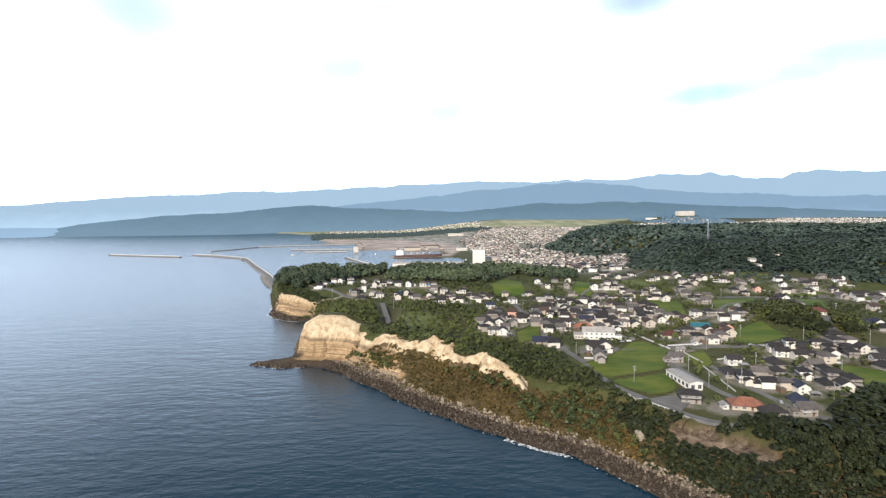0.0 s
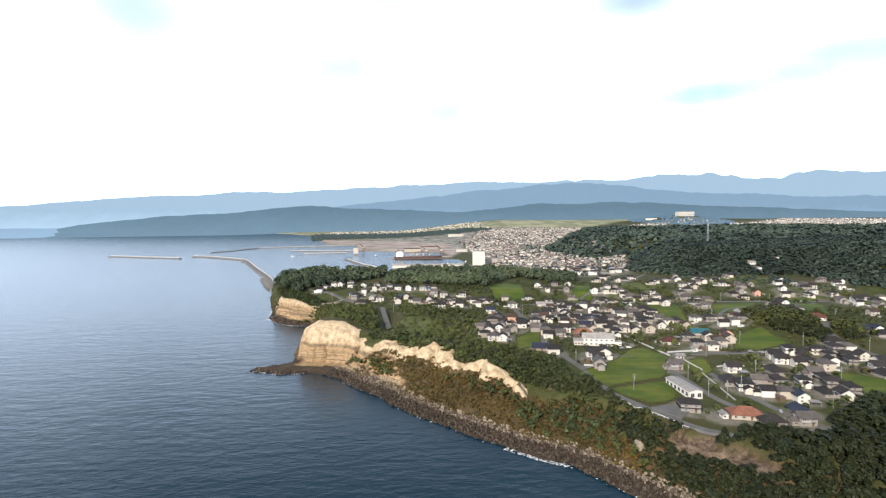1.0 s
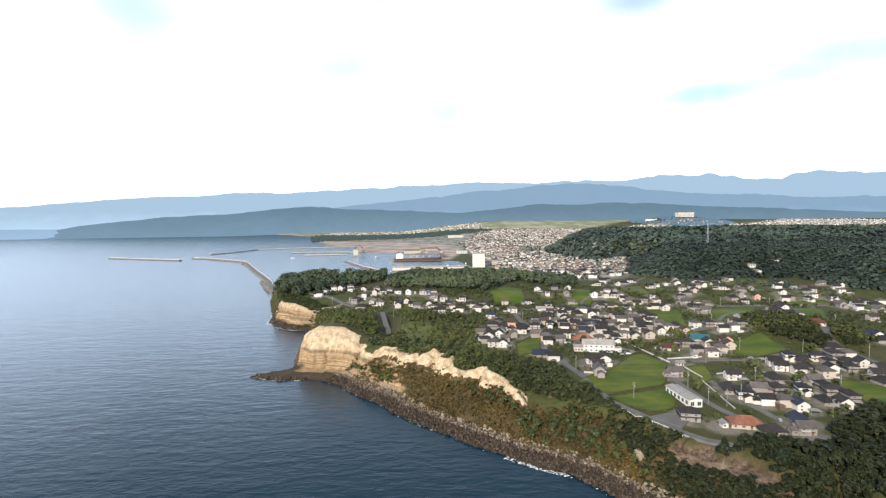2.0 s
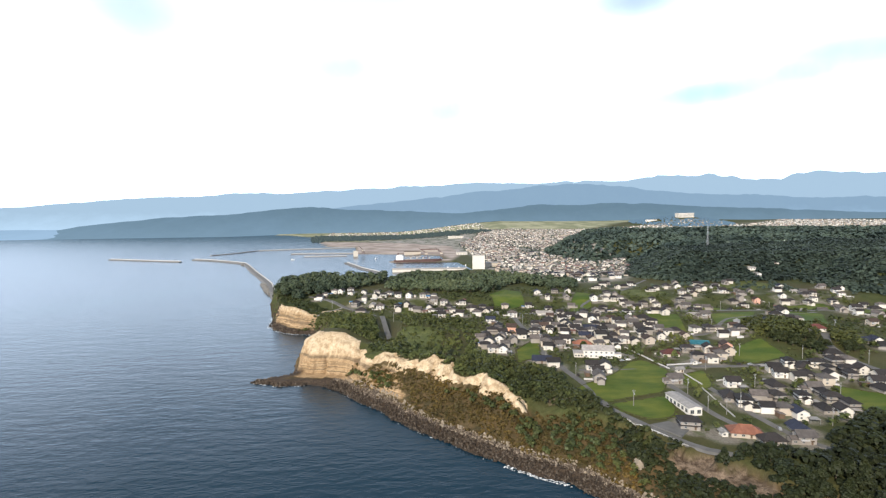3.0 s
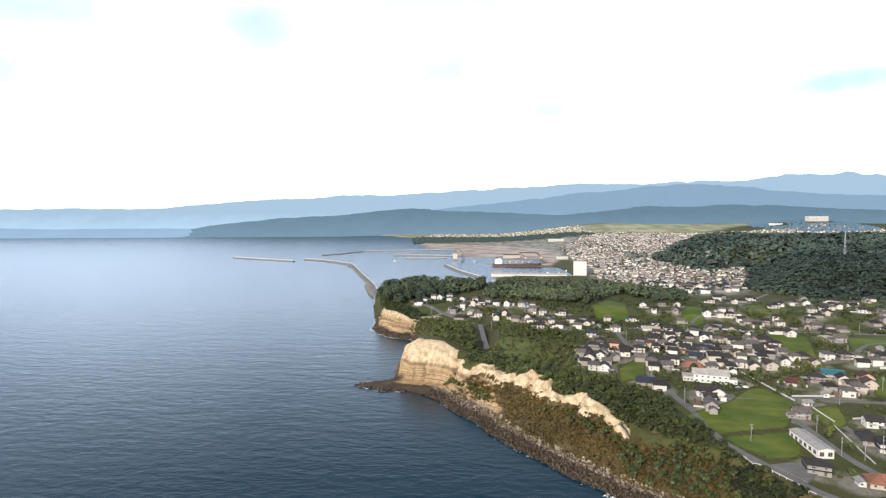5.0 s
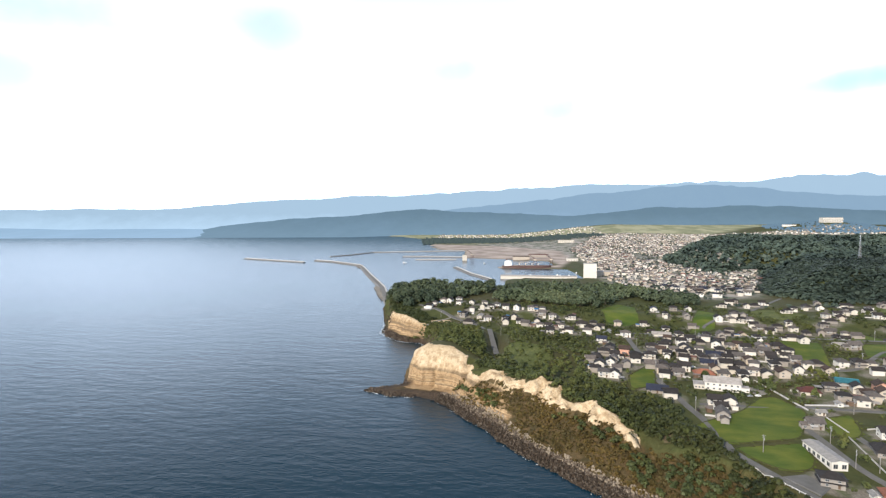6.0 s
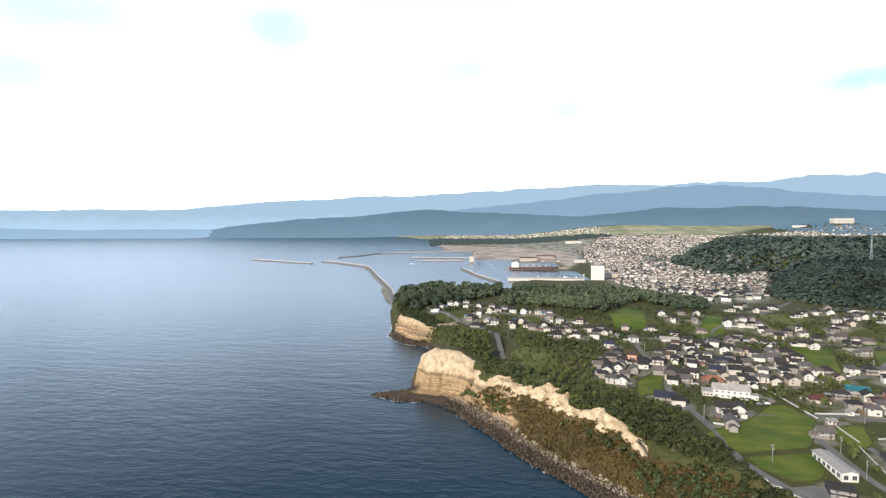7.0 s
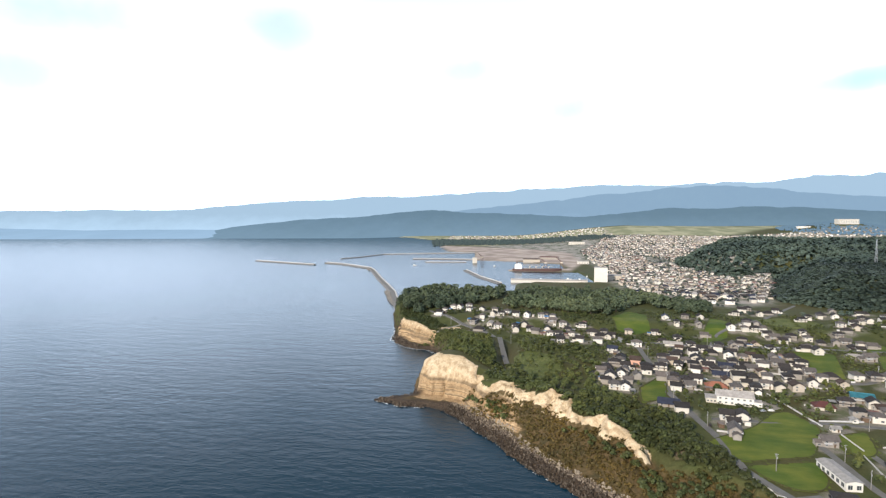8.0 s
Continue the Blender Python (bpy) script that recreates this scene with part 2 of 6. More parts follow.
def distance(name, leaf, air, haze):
    """Far woods with the haze of many kilometres mixed into the surface as glow."""
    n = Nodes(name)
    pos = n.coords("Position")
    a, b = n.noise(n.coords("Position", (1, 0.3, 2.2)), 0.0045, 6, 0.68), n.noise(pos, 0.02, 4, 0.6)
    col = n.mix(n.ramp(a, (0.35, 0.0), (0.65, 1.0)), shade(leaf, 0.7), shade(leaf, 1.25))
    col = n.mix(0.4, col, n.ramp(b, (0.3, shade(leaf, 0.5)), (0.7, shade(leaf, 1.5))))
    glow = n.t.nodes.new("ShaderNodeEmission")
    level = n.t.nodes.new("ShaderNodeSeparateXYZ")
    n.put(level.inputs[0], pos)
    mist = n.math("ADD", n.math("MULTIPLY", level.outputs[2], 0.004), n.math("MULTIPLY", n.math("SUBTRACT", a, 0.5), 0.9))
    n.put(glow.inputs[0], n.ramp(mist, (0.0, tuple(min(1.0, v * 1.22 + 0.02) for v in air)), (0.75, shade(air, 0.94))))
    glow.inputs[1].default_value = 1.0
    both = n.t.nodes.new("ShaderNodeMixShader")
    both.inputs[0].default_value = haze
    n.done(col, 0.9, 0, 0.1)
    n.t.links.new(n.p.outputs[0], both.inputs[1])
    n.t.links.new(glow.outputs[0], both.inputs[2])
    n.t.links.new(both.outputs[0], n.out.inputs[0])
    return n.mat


SEA = sea_material()
GROUND = ground_material()
# Ridge haze is a blue glow mixed into the hill surfaces.
FAR_HAZE_GLOW = distance("far_ridge_haze_glow", (0.05, 0.07, 0.05), (0.44, 0.61, 0.78), 0.90)
MID_HAZE_GLOW = distance("middle_ridge_haze_glow", (0.05, 0.07, 0.05), (0.30, 0.45, 0.62), 0.85)
NEAR_HAZE_GLOW = distance("near_ridge_haze_glow", (0.045, 0.065, 0.045), (0.17, 0.275, 0.38), 0.78)
CONCRETE = worn("weathered_concrete", (0.27, 0.255, 0.235), 0.3, 0.3, 0.85, 0.3)
LEAF = leafy("broadleaf_foliage", (0.041, 0.055, 0.020), (0.096, 0.112, 0.040))
BELT_LEAF = leafy("belt_foliage", (0.024, 0.034, 0.012), (0.060, 0.070, 0.024), 0.3)
# Headland foliage is greyed and lightened to stand in for haze.
HAZED_LEAF = leafy("headland_haze_foliage", (0.050, 0.074, 0.048), (0.100, 0.122, 0.078), 0.15)
SCRUB = leafy("slope_scrub", (0.052, 0.043, 0.014), (0.128, 0.092, 0.031), 0.5)
# Hill forest: haze put into leaf colour, bluer and paler farther off.
HAZED_WOODS = leafy("hazed_hill_woods", (0.046, 0.070, 0.068), (0.076, 0.100, 0.092), 0.10)
LESS_HAZED_WOODS = leafy("less_hazed_hill_woods", (0.036, 0.054, 0.050), (0.050, 0.070, 0.062), 0.10)
# Leaf colour darkened to carry the shade over the near bank.
SHADED_LEAF = leafy("shade_dark_foliage", (0.012, 0.019, 0.008), (0.031, 0.039, 0.014), 0.3)
# Far pines carry their haze as glow in the surface.
HAZE_GLOW_PINES = distance("far_pines_haze_glow", (0.04, 0.06, 0.04), (0.10, 0.135, 0.145), 0.45)
PARAPET = worn("pale_concrete", (0.52, 0.51, 0.50), 0.3, 0.25, 0.85, 0.2)
SEA_WALL = worn("dark_wet_concrete", (0.17, 0.168, 0.165), 0.2, 0.35, 0.85, 0.4)
BARK = worn("tree_bark", (0.10, 0.075, 0.055), 2.0, 0.3, 0.9, 0.5)

RICE = Nodes("rice_paddy")
_v = RICE.coords("Position")
_rows = RICE.noise(RICE.coords("Position", (0.25, 3.0, 1)), 0.7, 2)
_c = RICE.mix(RICE.ramp(RICE.noise(_v, 0.05, 4), (0.35, 0.0), (0.65, 1.0)), (0.062, 0.105, 0.016), (0.115, 0.145, 0.027))
_c = RICE.mix(RICE.ramp(RICE.noise(RICE.coords("Position", (1.0, 2.2, 1)), 0.022, 3, 0.6), (0.44, 0.0), (0.58, 0.75)), _c, (0.040, 0.082, 0.014))
_c = RICE.mix(RICE.ramp(_rows, (0.35, 0.0), (0.65, 0.35)), _c, (0.035, 0.06, 0.010))
_c = RICE.mix(RICE.random(), _c, RICE.mix(1.0, _c, (1.25, 1.05, 0.9), "MULTIPLY"))
RICE.bump(RICE.noise(_v, 1.5, 3), 0.6, 0.3)
RICE = RICE.done(_c, 0.85, 0, 0.2)
MEADOW = Nodes("rough_meadow_grass")
_v = MEADOW.coords("Position")
_c = MEADOW.mix(MEADOW.ramp(MEADOW.noise(_v, 0.06, 5, 0.6), (0.38, 0.0), (0.62, 1.0)), (0.085, 0.105, 0.026), (0.135, 0.150, 0.044))
_c = MEADOW.mix(MEADOW.ramp(MEADOW.noise(_v, 0.5, 4, 0.6), (0.42, 0.0), (0.62, 0.8)), _c, (0.045, 0.056, 0.017))
MEADOW.bump(MEADOW.noise(_v, 1.2, 3), 0.6, 0.4)
MEADOW = MEADOW.done(_c, 0.85, 0, 0.2)
ASPHALT = worn("asphalt", (0.14, 0.138, 0.135), 0.15, 0.3, 0.9, 0.2, 3.0, kind="Position")
PLASTER = worn("white_render", (0.70, 0.67, 0.62), 0.25, 0.14, 0.8, tint=(0.74, 0.71, 0.66))
CREAM = worn("cream_siding", (0.50, 0.43, 0.35), 0.3, 0.16, 0.8)
GREY_WALL = worn("grey_brown_siding", (0.30, 0.27, 0.24), 0.3, 0.2, 0.8)
PINK_WALL = worn("pink_render", (0.62, 0.36, 0.27), 0.3, 0.14, 0.8)
FRAME_WHITE = worn("aluminium_frame", (0.45, 0.45, 0.45), 0.5, 0.1, 0.5)
TIMBER = worn("dark_timber", (0.13, 0.085, 0.055), 1.0, 0.3, 0.8, 0.3)
STEEL = worn("galvanised_steel", (0.46, 0.47, 0.48), 0.4, 0.15, 0.45, 0, 6, 0.6)
WHITE_PAINT = worn("white_paint", (0.80, 0.80, 0.78), 0.4, 0.1, 0.6)
HULL = worn("red_brown_hull", (0.105, 0.06, 0.053), 0.1, 0.25, 0.6)


def tiles(name, color, pitch=0.3, rough=0.8):
    """Roof tiles or sheets: courses along the slope, streaks and faded patches."""
    n = Nodes(name)
    v = n.coords("Object")
    w = n.t.nodes.new("ShaderNodeTexWave")
    w.bands_direction = "X"
    n.put(w.inputs["Vector"], v)
    w.inputs["Scale"].default_value, w.inputs["Distortion"].default_value = 1 / pitch / 6.28 * 3.1, 0.4
    patch = n.noise(v, 0.35, 5, 0.65)
    col = n.mix(n.ramp(patch, (0.35, 0.0), (0.68, 1.0)), shade(color, 0.75), shade(color, 1.25))
    col = n.mix(n.math("MULTIPLY", w.outputs[1], 0.25), col, shade(color, 0.55))
    col = n.mix(n.math("MULTIPLY", n.random(), 0.6), col, n.mix(1.0, col, (1.9, 1.75, 1.65), "MULTIPLY"))
    n.bump(w.outputs[1], 0.35, 0.05)
    return n.done(col, rough, 0, 0.25)


DARK_TILE = tiles("charcoal_roof_tiles", (0.027, 0.025, 0.026))
GREY_TILE = tiles("grey_roof_tiles", (0.085, 0.078, 0.076))
BROWN_TILE = tiles("brown_roof_tiles", (0.050, 0.036, 0.031))
RED_TILE = tiles("red_brown_roof", (0.085, 0.034, 0.032))
ORANGE_TILE = tiles("orange_roof_tiles", (0.19, 0.085, 0.058))
NAVY_TILE = tiles("navy_metal_roof", (0.022, 0.027, 0.046), 0.5, 0.7)
TEAL_TILE = tiles("teal_metal_roof", (0.030, 0.125, 0.16), 0.5, 0.6)
# Pale roof: haze put into colour on the far town, plain fading on sheds.
FADED_HAZE_TILE = tiles("faded_haze_pale_roof", (0.17, 0.15, 0.145), 0.5, 0.7)
RUST_TILE = tiles("faded_red_roof", (0.16, 0.085, 0.075), 0.5, 0.7)
PALE_METAL = tiles("pale_metal_roof", (0.25, 0.245, 0.24), 0.5, 0.6)
BLUE_SHEET = tiles("blue_sheeting", (0.03, 0.16, 0.38), 0.8, 0.5)
GLASS = Nodes("window_glass")
_g = GLASS.noise(GLASS.coords("Object"), 0.8, 2)
GLASS = GLASS.done(GLASS.ramp(_g, (0.3, (0.02, 0.025, 0.03)), (0.7, (0.07, 0.08, 0.09))), 0.12, 0, 0.6)
FOAM = worn("sea_foam", (0.75, 0.77, 0.78), 0.8, 0.2, 0.9)
ROCK_PALE = worn("fallen_sandstone", (0.29, 0.24, 0.18), 0.6, 0.3, 0.9, 0.5)


def block_stone(name, dark, middle, light):
    """Cast blocks and boulders: a tone of its own for each, with damp patches."""
    n = Nodes(name)
    tone = n.ramp(n.math("FRACT", n.math("ADD", n.island(), n.random())), (0.0, dark), (0.6, middle), (1.0, light))
    tone = n.mix(n.ramp(n.noise(n.coords("Position"), 1.2, 4), (0.35, 0.7), (0.65, 0.0)), tone, dark)
    return n.done(tone, 0.9, 0, 0.25)


BLOCK = block_stone("sea_worn_concrete_block", (0.028, 0.021, 0.016), (0.066, 0.050, 0.038), (0.16, 0.13, 0.10))
DRY_BLOCK = block_stone("dry_weathered_block", (0.070, 0.054, 0.041), (0.155, 0.122, 0.094), (0.33, 0.275, 0.215))

# ---- the lie of the land ----
HASH = np.random.RandomState(7).rand(256, 256)


def value_noise(x, y, size, layer=0):
    """Smooth noise from 0 to 1 over the plan, with features of that size in metres."""
    u, v = np.asarray(x, float) / size + 17.3 * layer + 1000, np.asarray(y, float) / size + 5.7 * layer + 1000
    i, j = np.floor(u).astype(int), np.floor(v).astype(int)
    a, b = u - i, v - j
    a, b = a * a * (3 - 2 * a), b * b * (3 - 2 * b)
    h = lambda p, q: HASH[p % 256, q % 256]
    return (h(i, j) * (1 - a) + h(i + 1, j) * a) * (1 - b) + (h(i, j + 1) * (1 - a) + h(i + 1, j + 1) * a) * b


def rough(x, y, size, layer=0, octaves=4):
    total, k = 0.0, 0.5
    for o in range(octaves):
        total, k, size = total + k * (value_noise(x, y, size, layer + o) - 0.5), k * 0.5, size * 0.5
    return total


def step(a, b, v):
    u = np.clip((np.asarray(v, float) - a) / (b - a), 0, 1)
    return u * u * (3 - 2 * u)


def inland(x, y, outline):
    """Distance to a closed outline, positive inside."""
    x, y = np.asarray(x, float), np.asarray(y, float)
    near, odd = np.full(x.shape, 1e9), np.zeros(x.shape, bool)
    for (ax, ay), (bx, by) in zip(outline, outline[1:] + outline[:1]):
        dx, dy = bx - ax, by - ay
        k = np.clip(((x - ax) * dx + (y - ay) * dy) / (dx * dx + dy * dy + 1e-9), 0, 1)
        near = np.minimum(near, (x - ax - k * dx) ** 2 + (y - ay - k * dy) ** 2)
        if ay != by:
            odd ^= ((ay > y) != (by > y)) & (x < (bx - ax) * (y - ay) / (by - ay) + ax)
    return np.where(odd, 1, -1) * np.sqrt(near)


def far_off(x, y):
    """How far ahead a place lies, over the whole turn of the view."""
    return np.maximum(y, 0.9744 * y - 0.2250 * x)


# waterline: the boulder shore, the rock spit, the first head, the cove, the second head
SHORE = [(900, -400), (500, -90), (320, 30), (200, 130), (150, 180), (115, 212), (98, 237), (85, 254), (66, 279), (50, 289),
         (35, 301), (20, 313), (3, 330), (-16, 347), (-37, 369), (-46, 385), (-66, 405), (-88, 431), (-104, 445), (-120, 448),
         (-143, 446), (-171, 457), (-170, 462), (-158, 468), (-143, 479), (-141, 500), (-142, 520), (-137, 545), (-133, 575),
         (-141, 604), (-150, 632), (-165, 645), (-187, 650), (-205, 660), (-219, 676), (-231, 694), (-240, 740), (-256, 790), (-280, 850), (-294, 887),
         (-286, 940), (-230, 1010)]
# harbour, reclaimed land, the long bay
BAY = [(-160, 1090), (-112, 1200), (-120, 1330), (-75, 1366), (74, 1398), (60, 1500), (36, 1630), (-170, 1634), (-178, 1668), (0, 1724),
       (-20, 1900), (-207, 1988), (-345, 2008), (-358, 2110), (-400, 2390), (-560, 2480), (-698, 2950), (-900, 3600),
       (-1230, 4080), (-2000, 4218), (-3500, 3872), (-5500, 3410), (-8000, 2832), (-8000, 6500), (8000, 6500), (8000, -400)]
LAND = SHORE + BAY
# brink of the high ground
BRINK = [(960, -370), (540, -40), (345, 90), (240, 185), (172, 240), (142, 264), (122, 286), (104, 314), (82, 332), (62, 346),
         (44, 366), (30, 384), (10, 398), (-6, 424), (-22, 424), (-42, 446), (-62, 448), (-78, 470), (-98, 482), (-122, 484),
         (-134, 496), (-135, 512), (-129, 535), (-120, 560), (-122, 590), (-130, 622), (-152, 660), (-176, 678), (-192, 690), (-206, 704), (-218, 712),
         (-228, 724), (-233, 748), (-248, 790), (-271, 850), (-276, 890), (-245, 950), (-180, 1030), (-120, 1120), (-60, 1230)]
INNER = [(0, 1330), (140, 1420), (170, 1900), (-100, 2300), (-450, 2900), (-650, 3500), (-900, 4000), (-2000, 4330), (-3500, 3990),
         (-8000, 2960), (-8000, 6500), (8000, 6500), (8000, -370)]
HIGH = BRINK + INNER
HILL = [(330, 930), (372, 1080), (470, 1390), (590, 1640), (500, 1590), (415, 1500), (376, 1680), (345, 1820), (395, 2060), (600, 2500), (1200, 2800), (3500, 2900), (3500, 300),
        (900, 480), (620, 690), (565, 775), (590, 885), (470, 862), (385, 872)]


def land_height(x, y):
    """Height of the ground, and how far inland of the waterline and of the brink it lies."""
    x, y = np.asarray(x, float), np.asarray(y, float)
    near = 1 - step(900, 1500, y)
    wx = x + near * (9 * rough(x, y, 22, 3) + 3 * rough(x, y, 6, 9, 2))
    wy = y + near * (9 * rough(x, y, 22, 5) + 3 * rough(x, y, 6, 12, 2))
    d, e = inland(wx, wy, LAND), inland(wx, wy, HIGH)
    gully = np.abs(value_noise(x, y, 13, 14) - 0.5) * 2 + 0.5 * np.abs(value_noise(x, y, 6, 15) - 0.5) * 2 + 0.35 * (value_noise(x, y, 3.2, 16) - 0.5)
    e = e + near * step(25, 4, np.abs(e)) * (gully - 0.75) * np.where((x > -80) & (y < 560), 10.0, 3.5)
    m = far_off(x, y)
    top = np.clip(21 + 0.035 * (y - 330) + 0.008 * (x - 150), 17, 32) + 3 * rough(x, y, 90, 1)
    ridge = np.interp(x, [-110, -84, -62, -40, -30, -20, -10, 0, 11, 22, 31, 39, 47, 56, 66, 84], [3, 3, 5, 4, 2.5, 6, 9.5, 6.5, 3, 4, 7.5, 5, 0.5, -5, -3, 0])
    top = top + ridge * step(620, 560, y) * np.exp(-np.maximum(e, 0) / 20)
    top = top + 11 * np.exp(-((x + 106) ** 2 + (y - 506) ** 2) / (2 * 21.0**2))
    top = top + 8 * np.exp(-((x - 330) ** 2 / (2 * 40.0**2) + (y - 500) ** 2 / (2 * 45.0**2)))
    top = top - 9 * step(-205, -168, x) * step(610, 640, y) * step(735, 690, y)
    top = top - 8 * np.exp(-((x + 222) ** 2 + (y - 722) ** 2) / (2 * 38.0**2))
    cut = np.exp(-((x + 58) ** 2) / (2 * 9.0**2)) * step(470, 520, y) * step(660, 600, y)
    top = top - 8 * cut
    low = step(960, 1160, y + 0.2 * np.maximum(x - 250, 0))
    top = top * (1 - low) + 4.5 * low
    inside = inland(x, y, HILL)
    top = top + (45 + 11 * step(1400, 1750, y)) * step(0, 110, inside) + 16 * step(150, 800, inside) + step(0, 150, inside) * (40 * rough(x, y, 300, 2) + 14 * rough(x, y, 90, 22))
    top = top + 84 * step(2300, 4300, m) * step(0, 900, d) * step(-500, 500, x) * (1 + 0.25 * rough(x, y, 500, 6))
    top = top + 62 * np.exp(-((x - 1571) ** 2 + (y - 3540) ** 2) / (2 * 190.0**2))
    top = top + 7 * rough(x, y, 12, 24) * step(12, 2, np.abs(e)) * step(600, 560, y) * step(70, 50, x) * step(-84, -70, x)
    # between the water and the brink: boulder berm, scrub slope, bare face
    foot = np.interp(x, [-92, -62, -32, -18, 0, 24, 37, 46, 58, 68], [3, 18, 19, 17, 16, 17, 17, 13, 10, 14]) + step(-60, -50, x) * 7 * rough(x, y, 24, 23)
    foot = np.where(y > 560, 3.0 + 8 * step(-150, -120, x) * step(640, 600, y), foot)
    berm = 3.6 * step(0, 11, d)
    head = step(-50, -64, x) * step(570, 550, y)
    width = np.where(x > 62, 1.5, 5.5) + 5.0 * step(-64, -50, x) * step(62, 54, x) * step(570, 550, y) + 6.5 * head + 8.0 * step(600, 640, y) * step(900, 880, y)
    climb = np.clip((d - 11) / np.maximum(d - 11 - e - width, 0.5), 0, 1)
    slope = berm + (np.minimum(foot, top) - 3.6) * climb * step(9, 14, d)
    face = np.clip((e + width) / width, 0, 1)
    steps = face + 0.85 / (2 * math.pi * 8) * np.sin(2 * math.pi * 8 * face + 3 * rough(x, y, 40, 4))
    face = np.where((head > 0.5) | (y > 600), np.where(face < 0.62, np.clip(steps, 0, 1), face), face**0.8)
    z = np.where(e > 0, top, slope + (top - slope) * face * (d > 0))
    round_off = 6.5 * np.clip(1 - e / 15, 0, 1) ** 2 * head + (1 - head) * 1.2 * step(4, 0, e) * step(700, 600, y)
    z = z - round_off * np.where(e > 0, 1, face)
    z = np.where(d > 0, np.maximum(z, 0.25 * np.minimum(d, 4)), np.maximum(d * 0.5, -6))
    # the rock spit stays low
    spit = (x < -108) & (y < 482) & (e < -6)
    z = np.where(spit & (d > 0), np.minimum(z, 2.4 * step(0, 5, d) + 1.6 * rough(x, y, 8, 8)), z)
    return z, d, e

# house plots: x, y and kind (w white, g tiled, b beige, n navy roof, l long, p pink, o orange roof, r red roof, t teal roof, s shed)
WEST_END = [
    (-175, 739, "w"), (-152, 775, "w"), (-141, 790, "w"), (-117, 761, "w"), (-97, 704, "l"), (-86, 733, "w"), (-79, 745, "w"), (-85, 692, "w"), (-63, 696, "w"),
    (-43, 682, "w"), (-35, 672, "g"), (-50, 731, "w"), (-31, 731, "w"), (-25, 739, "g"), (-15, 715, "g"), (-2, 708, "w"), (4, 688, "g"), (-5, 654, "g"),
    (-10, 633, "w"), (-4, 599, "w"), (17, 605, "w"), (36, 605, "w"), (34, 686, "g"), (43, 666, "g"), (23, 708, "w"), (-120, 706, "g"), (-108, 676, "g"),
]
UPPER_STREET = [
    (109, 694, "w"), (130, 749, "n"), (140, 725, "w"), (129, 662, "w"), (158, 765, "g"), (165, 723, "g"), (164, 688, "g"), (176, 763, "w"), (109, 642, "w"),
    (78, 692, "b"), (51, 658, "w"), (61, 641, "l"), (48, 684, "g"), (76, 599, "w"), (114, 607, "l"), (131, 603, "w"), (139, 589, "w"), (145, 581, "g"),
    (49, 571, "n"), (55, 550, "g"), (47, 526, "g"), (56, 518, "w"), (67, 534, "p"), (54, 504, "g"), (40, 485, "w"), (50, 495, "w"), (42, 461, "w"),
    (50, 461, "w"), (39, 512, "g"),
]
MIDDLE_STREET = [
    (88, 520, "w"), (95, 552, "g"), (112, 571, "g"), (105, 530, "w"), (114, 544, "b"), (125, 554, "w"), (130, 530, "w"), (134, 520, "g"), (111, 489, "w"),
    (94, 493, "g"), (91, 479, "b"), (102, 485, "g"), (103, 473, "g"), (84, 489, "g"), (159, 605, "g"), (158, 569, "w"), (173, 607, "g"), (170, 565, "b"),
    (156, 548, "g"), (163, 536, "w"), (166, 528, "g"), (148, 536, "n"), (148, 504, "w"), (136, 510, "n"), (161, 508, "g"), (172, 518, "b"), (165, 487, "w"),
    (153, 475, "w"), (138, 473, "b"), (124, 477, "o"),
]
NORTH_ROW = [
    (201, 717, "w"), (200, 670, "g"), (226, 741, "g"), (228, 715, "w"), (208, 650, "b"), (236, 715, "w"), (184, 634, "l"), (195, 627, "g"), (206, 601, "w"),
    (196, 563, "g"), (241, 692, "g"), (245, 676, "w"), (261, 697, "g"), (278, 711, "w"), (258, 646, "w"), (285, 680, "g"), (238, 601, "w"), (246, 593, "w"),
    (315, 709, "g"), (311, 684, "g"), (308, 662, "g"), (308, 646, "w"), (328, 666, "g"), (333, 745, "w"), (350, 745, "g"), (397, 782, "w"), (391, 749, "w"),
    (343, 634, "w"), (276, 583, "l"),
]
EAST_ROW = [
    (281, 573, "g"), (215, 550, "w"), (215, 573, "g"), (194, 548, "g"), (188, 506, "w"), (186, 483, "b"), (211, 524, "g"), (202, 494, "w"), (225, 518, "g"),
    (224, 494, "b"), (244, 516, "w"), (257, 516, "g"), (265, 514, "w"), (260, 494, "w"), (295, 530, "l"), (282, 506, "g"), (225, 441, "b"), (226, 433, "b"),
    (208, 453, "g"), (180, 542, "w"), (406, 729, "g"), (387, 685, "w"), (427, 743, "g"), (415, 707, "p"), (382, 638, "l"), (238, 443, "b"),
]
FAR_EAST = [
    (385, 707, "g"), (501, 794, "n"), (457, 719, "w"), (425, 672, "g"), (403, 632, "w"), (529, 902, "l"), (493, 727, "g"), (503, 727, "w"), (440, 644, "l"),
    (457, 642, "g"), (513, 701, "w"), (541, 725, "w"), (488, 658, "g"), (484, 640, "n"), (470, 606, "w"), (452, 604, "g"), (533, 675, "w"), (502, 618, "g"),
    (555, 675, "w"), (467, 571, "g"), (432, 535, "b"), (362, 579, "g"), (373, 585, "w"), (321, 526, "n"), (356, 535, "w"), (346, 533, "w"), (344, 490, "r"),
    (367, 462, "n"), (375, 460, "n"),
]
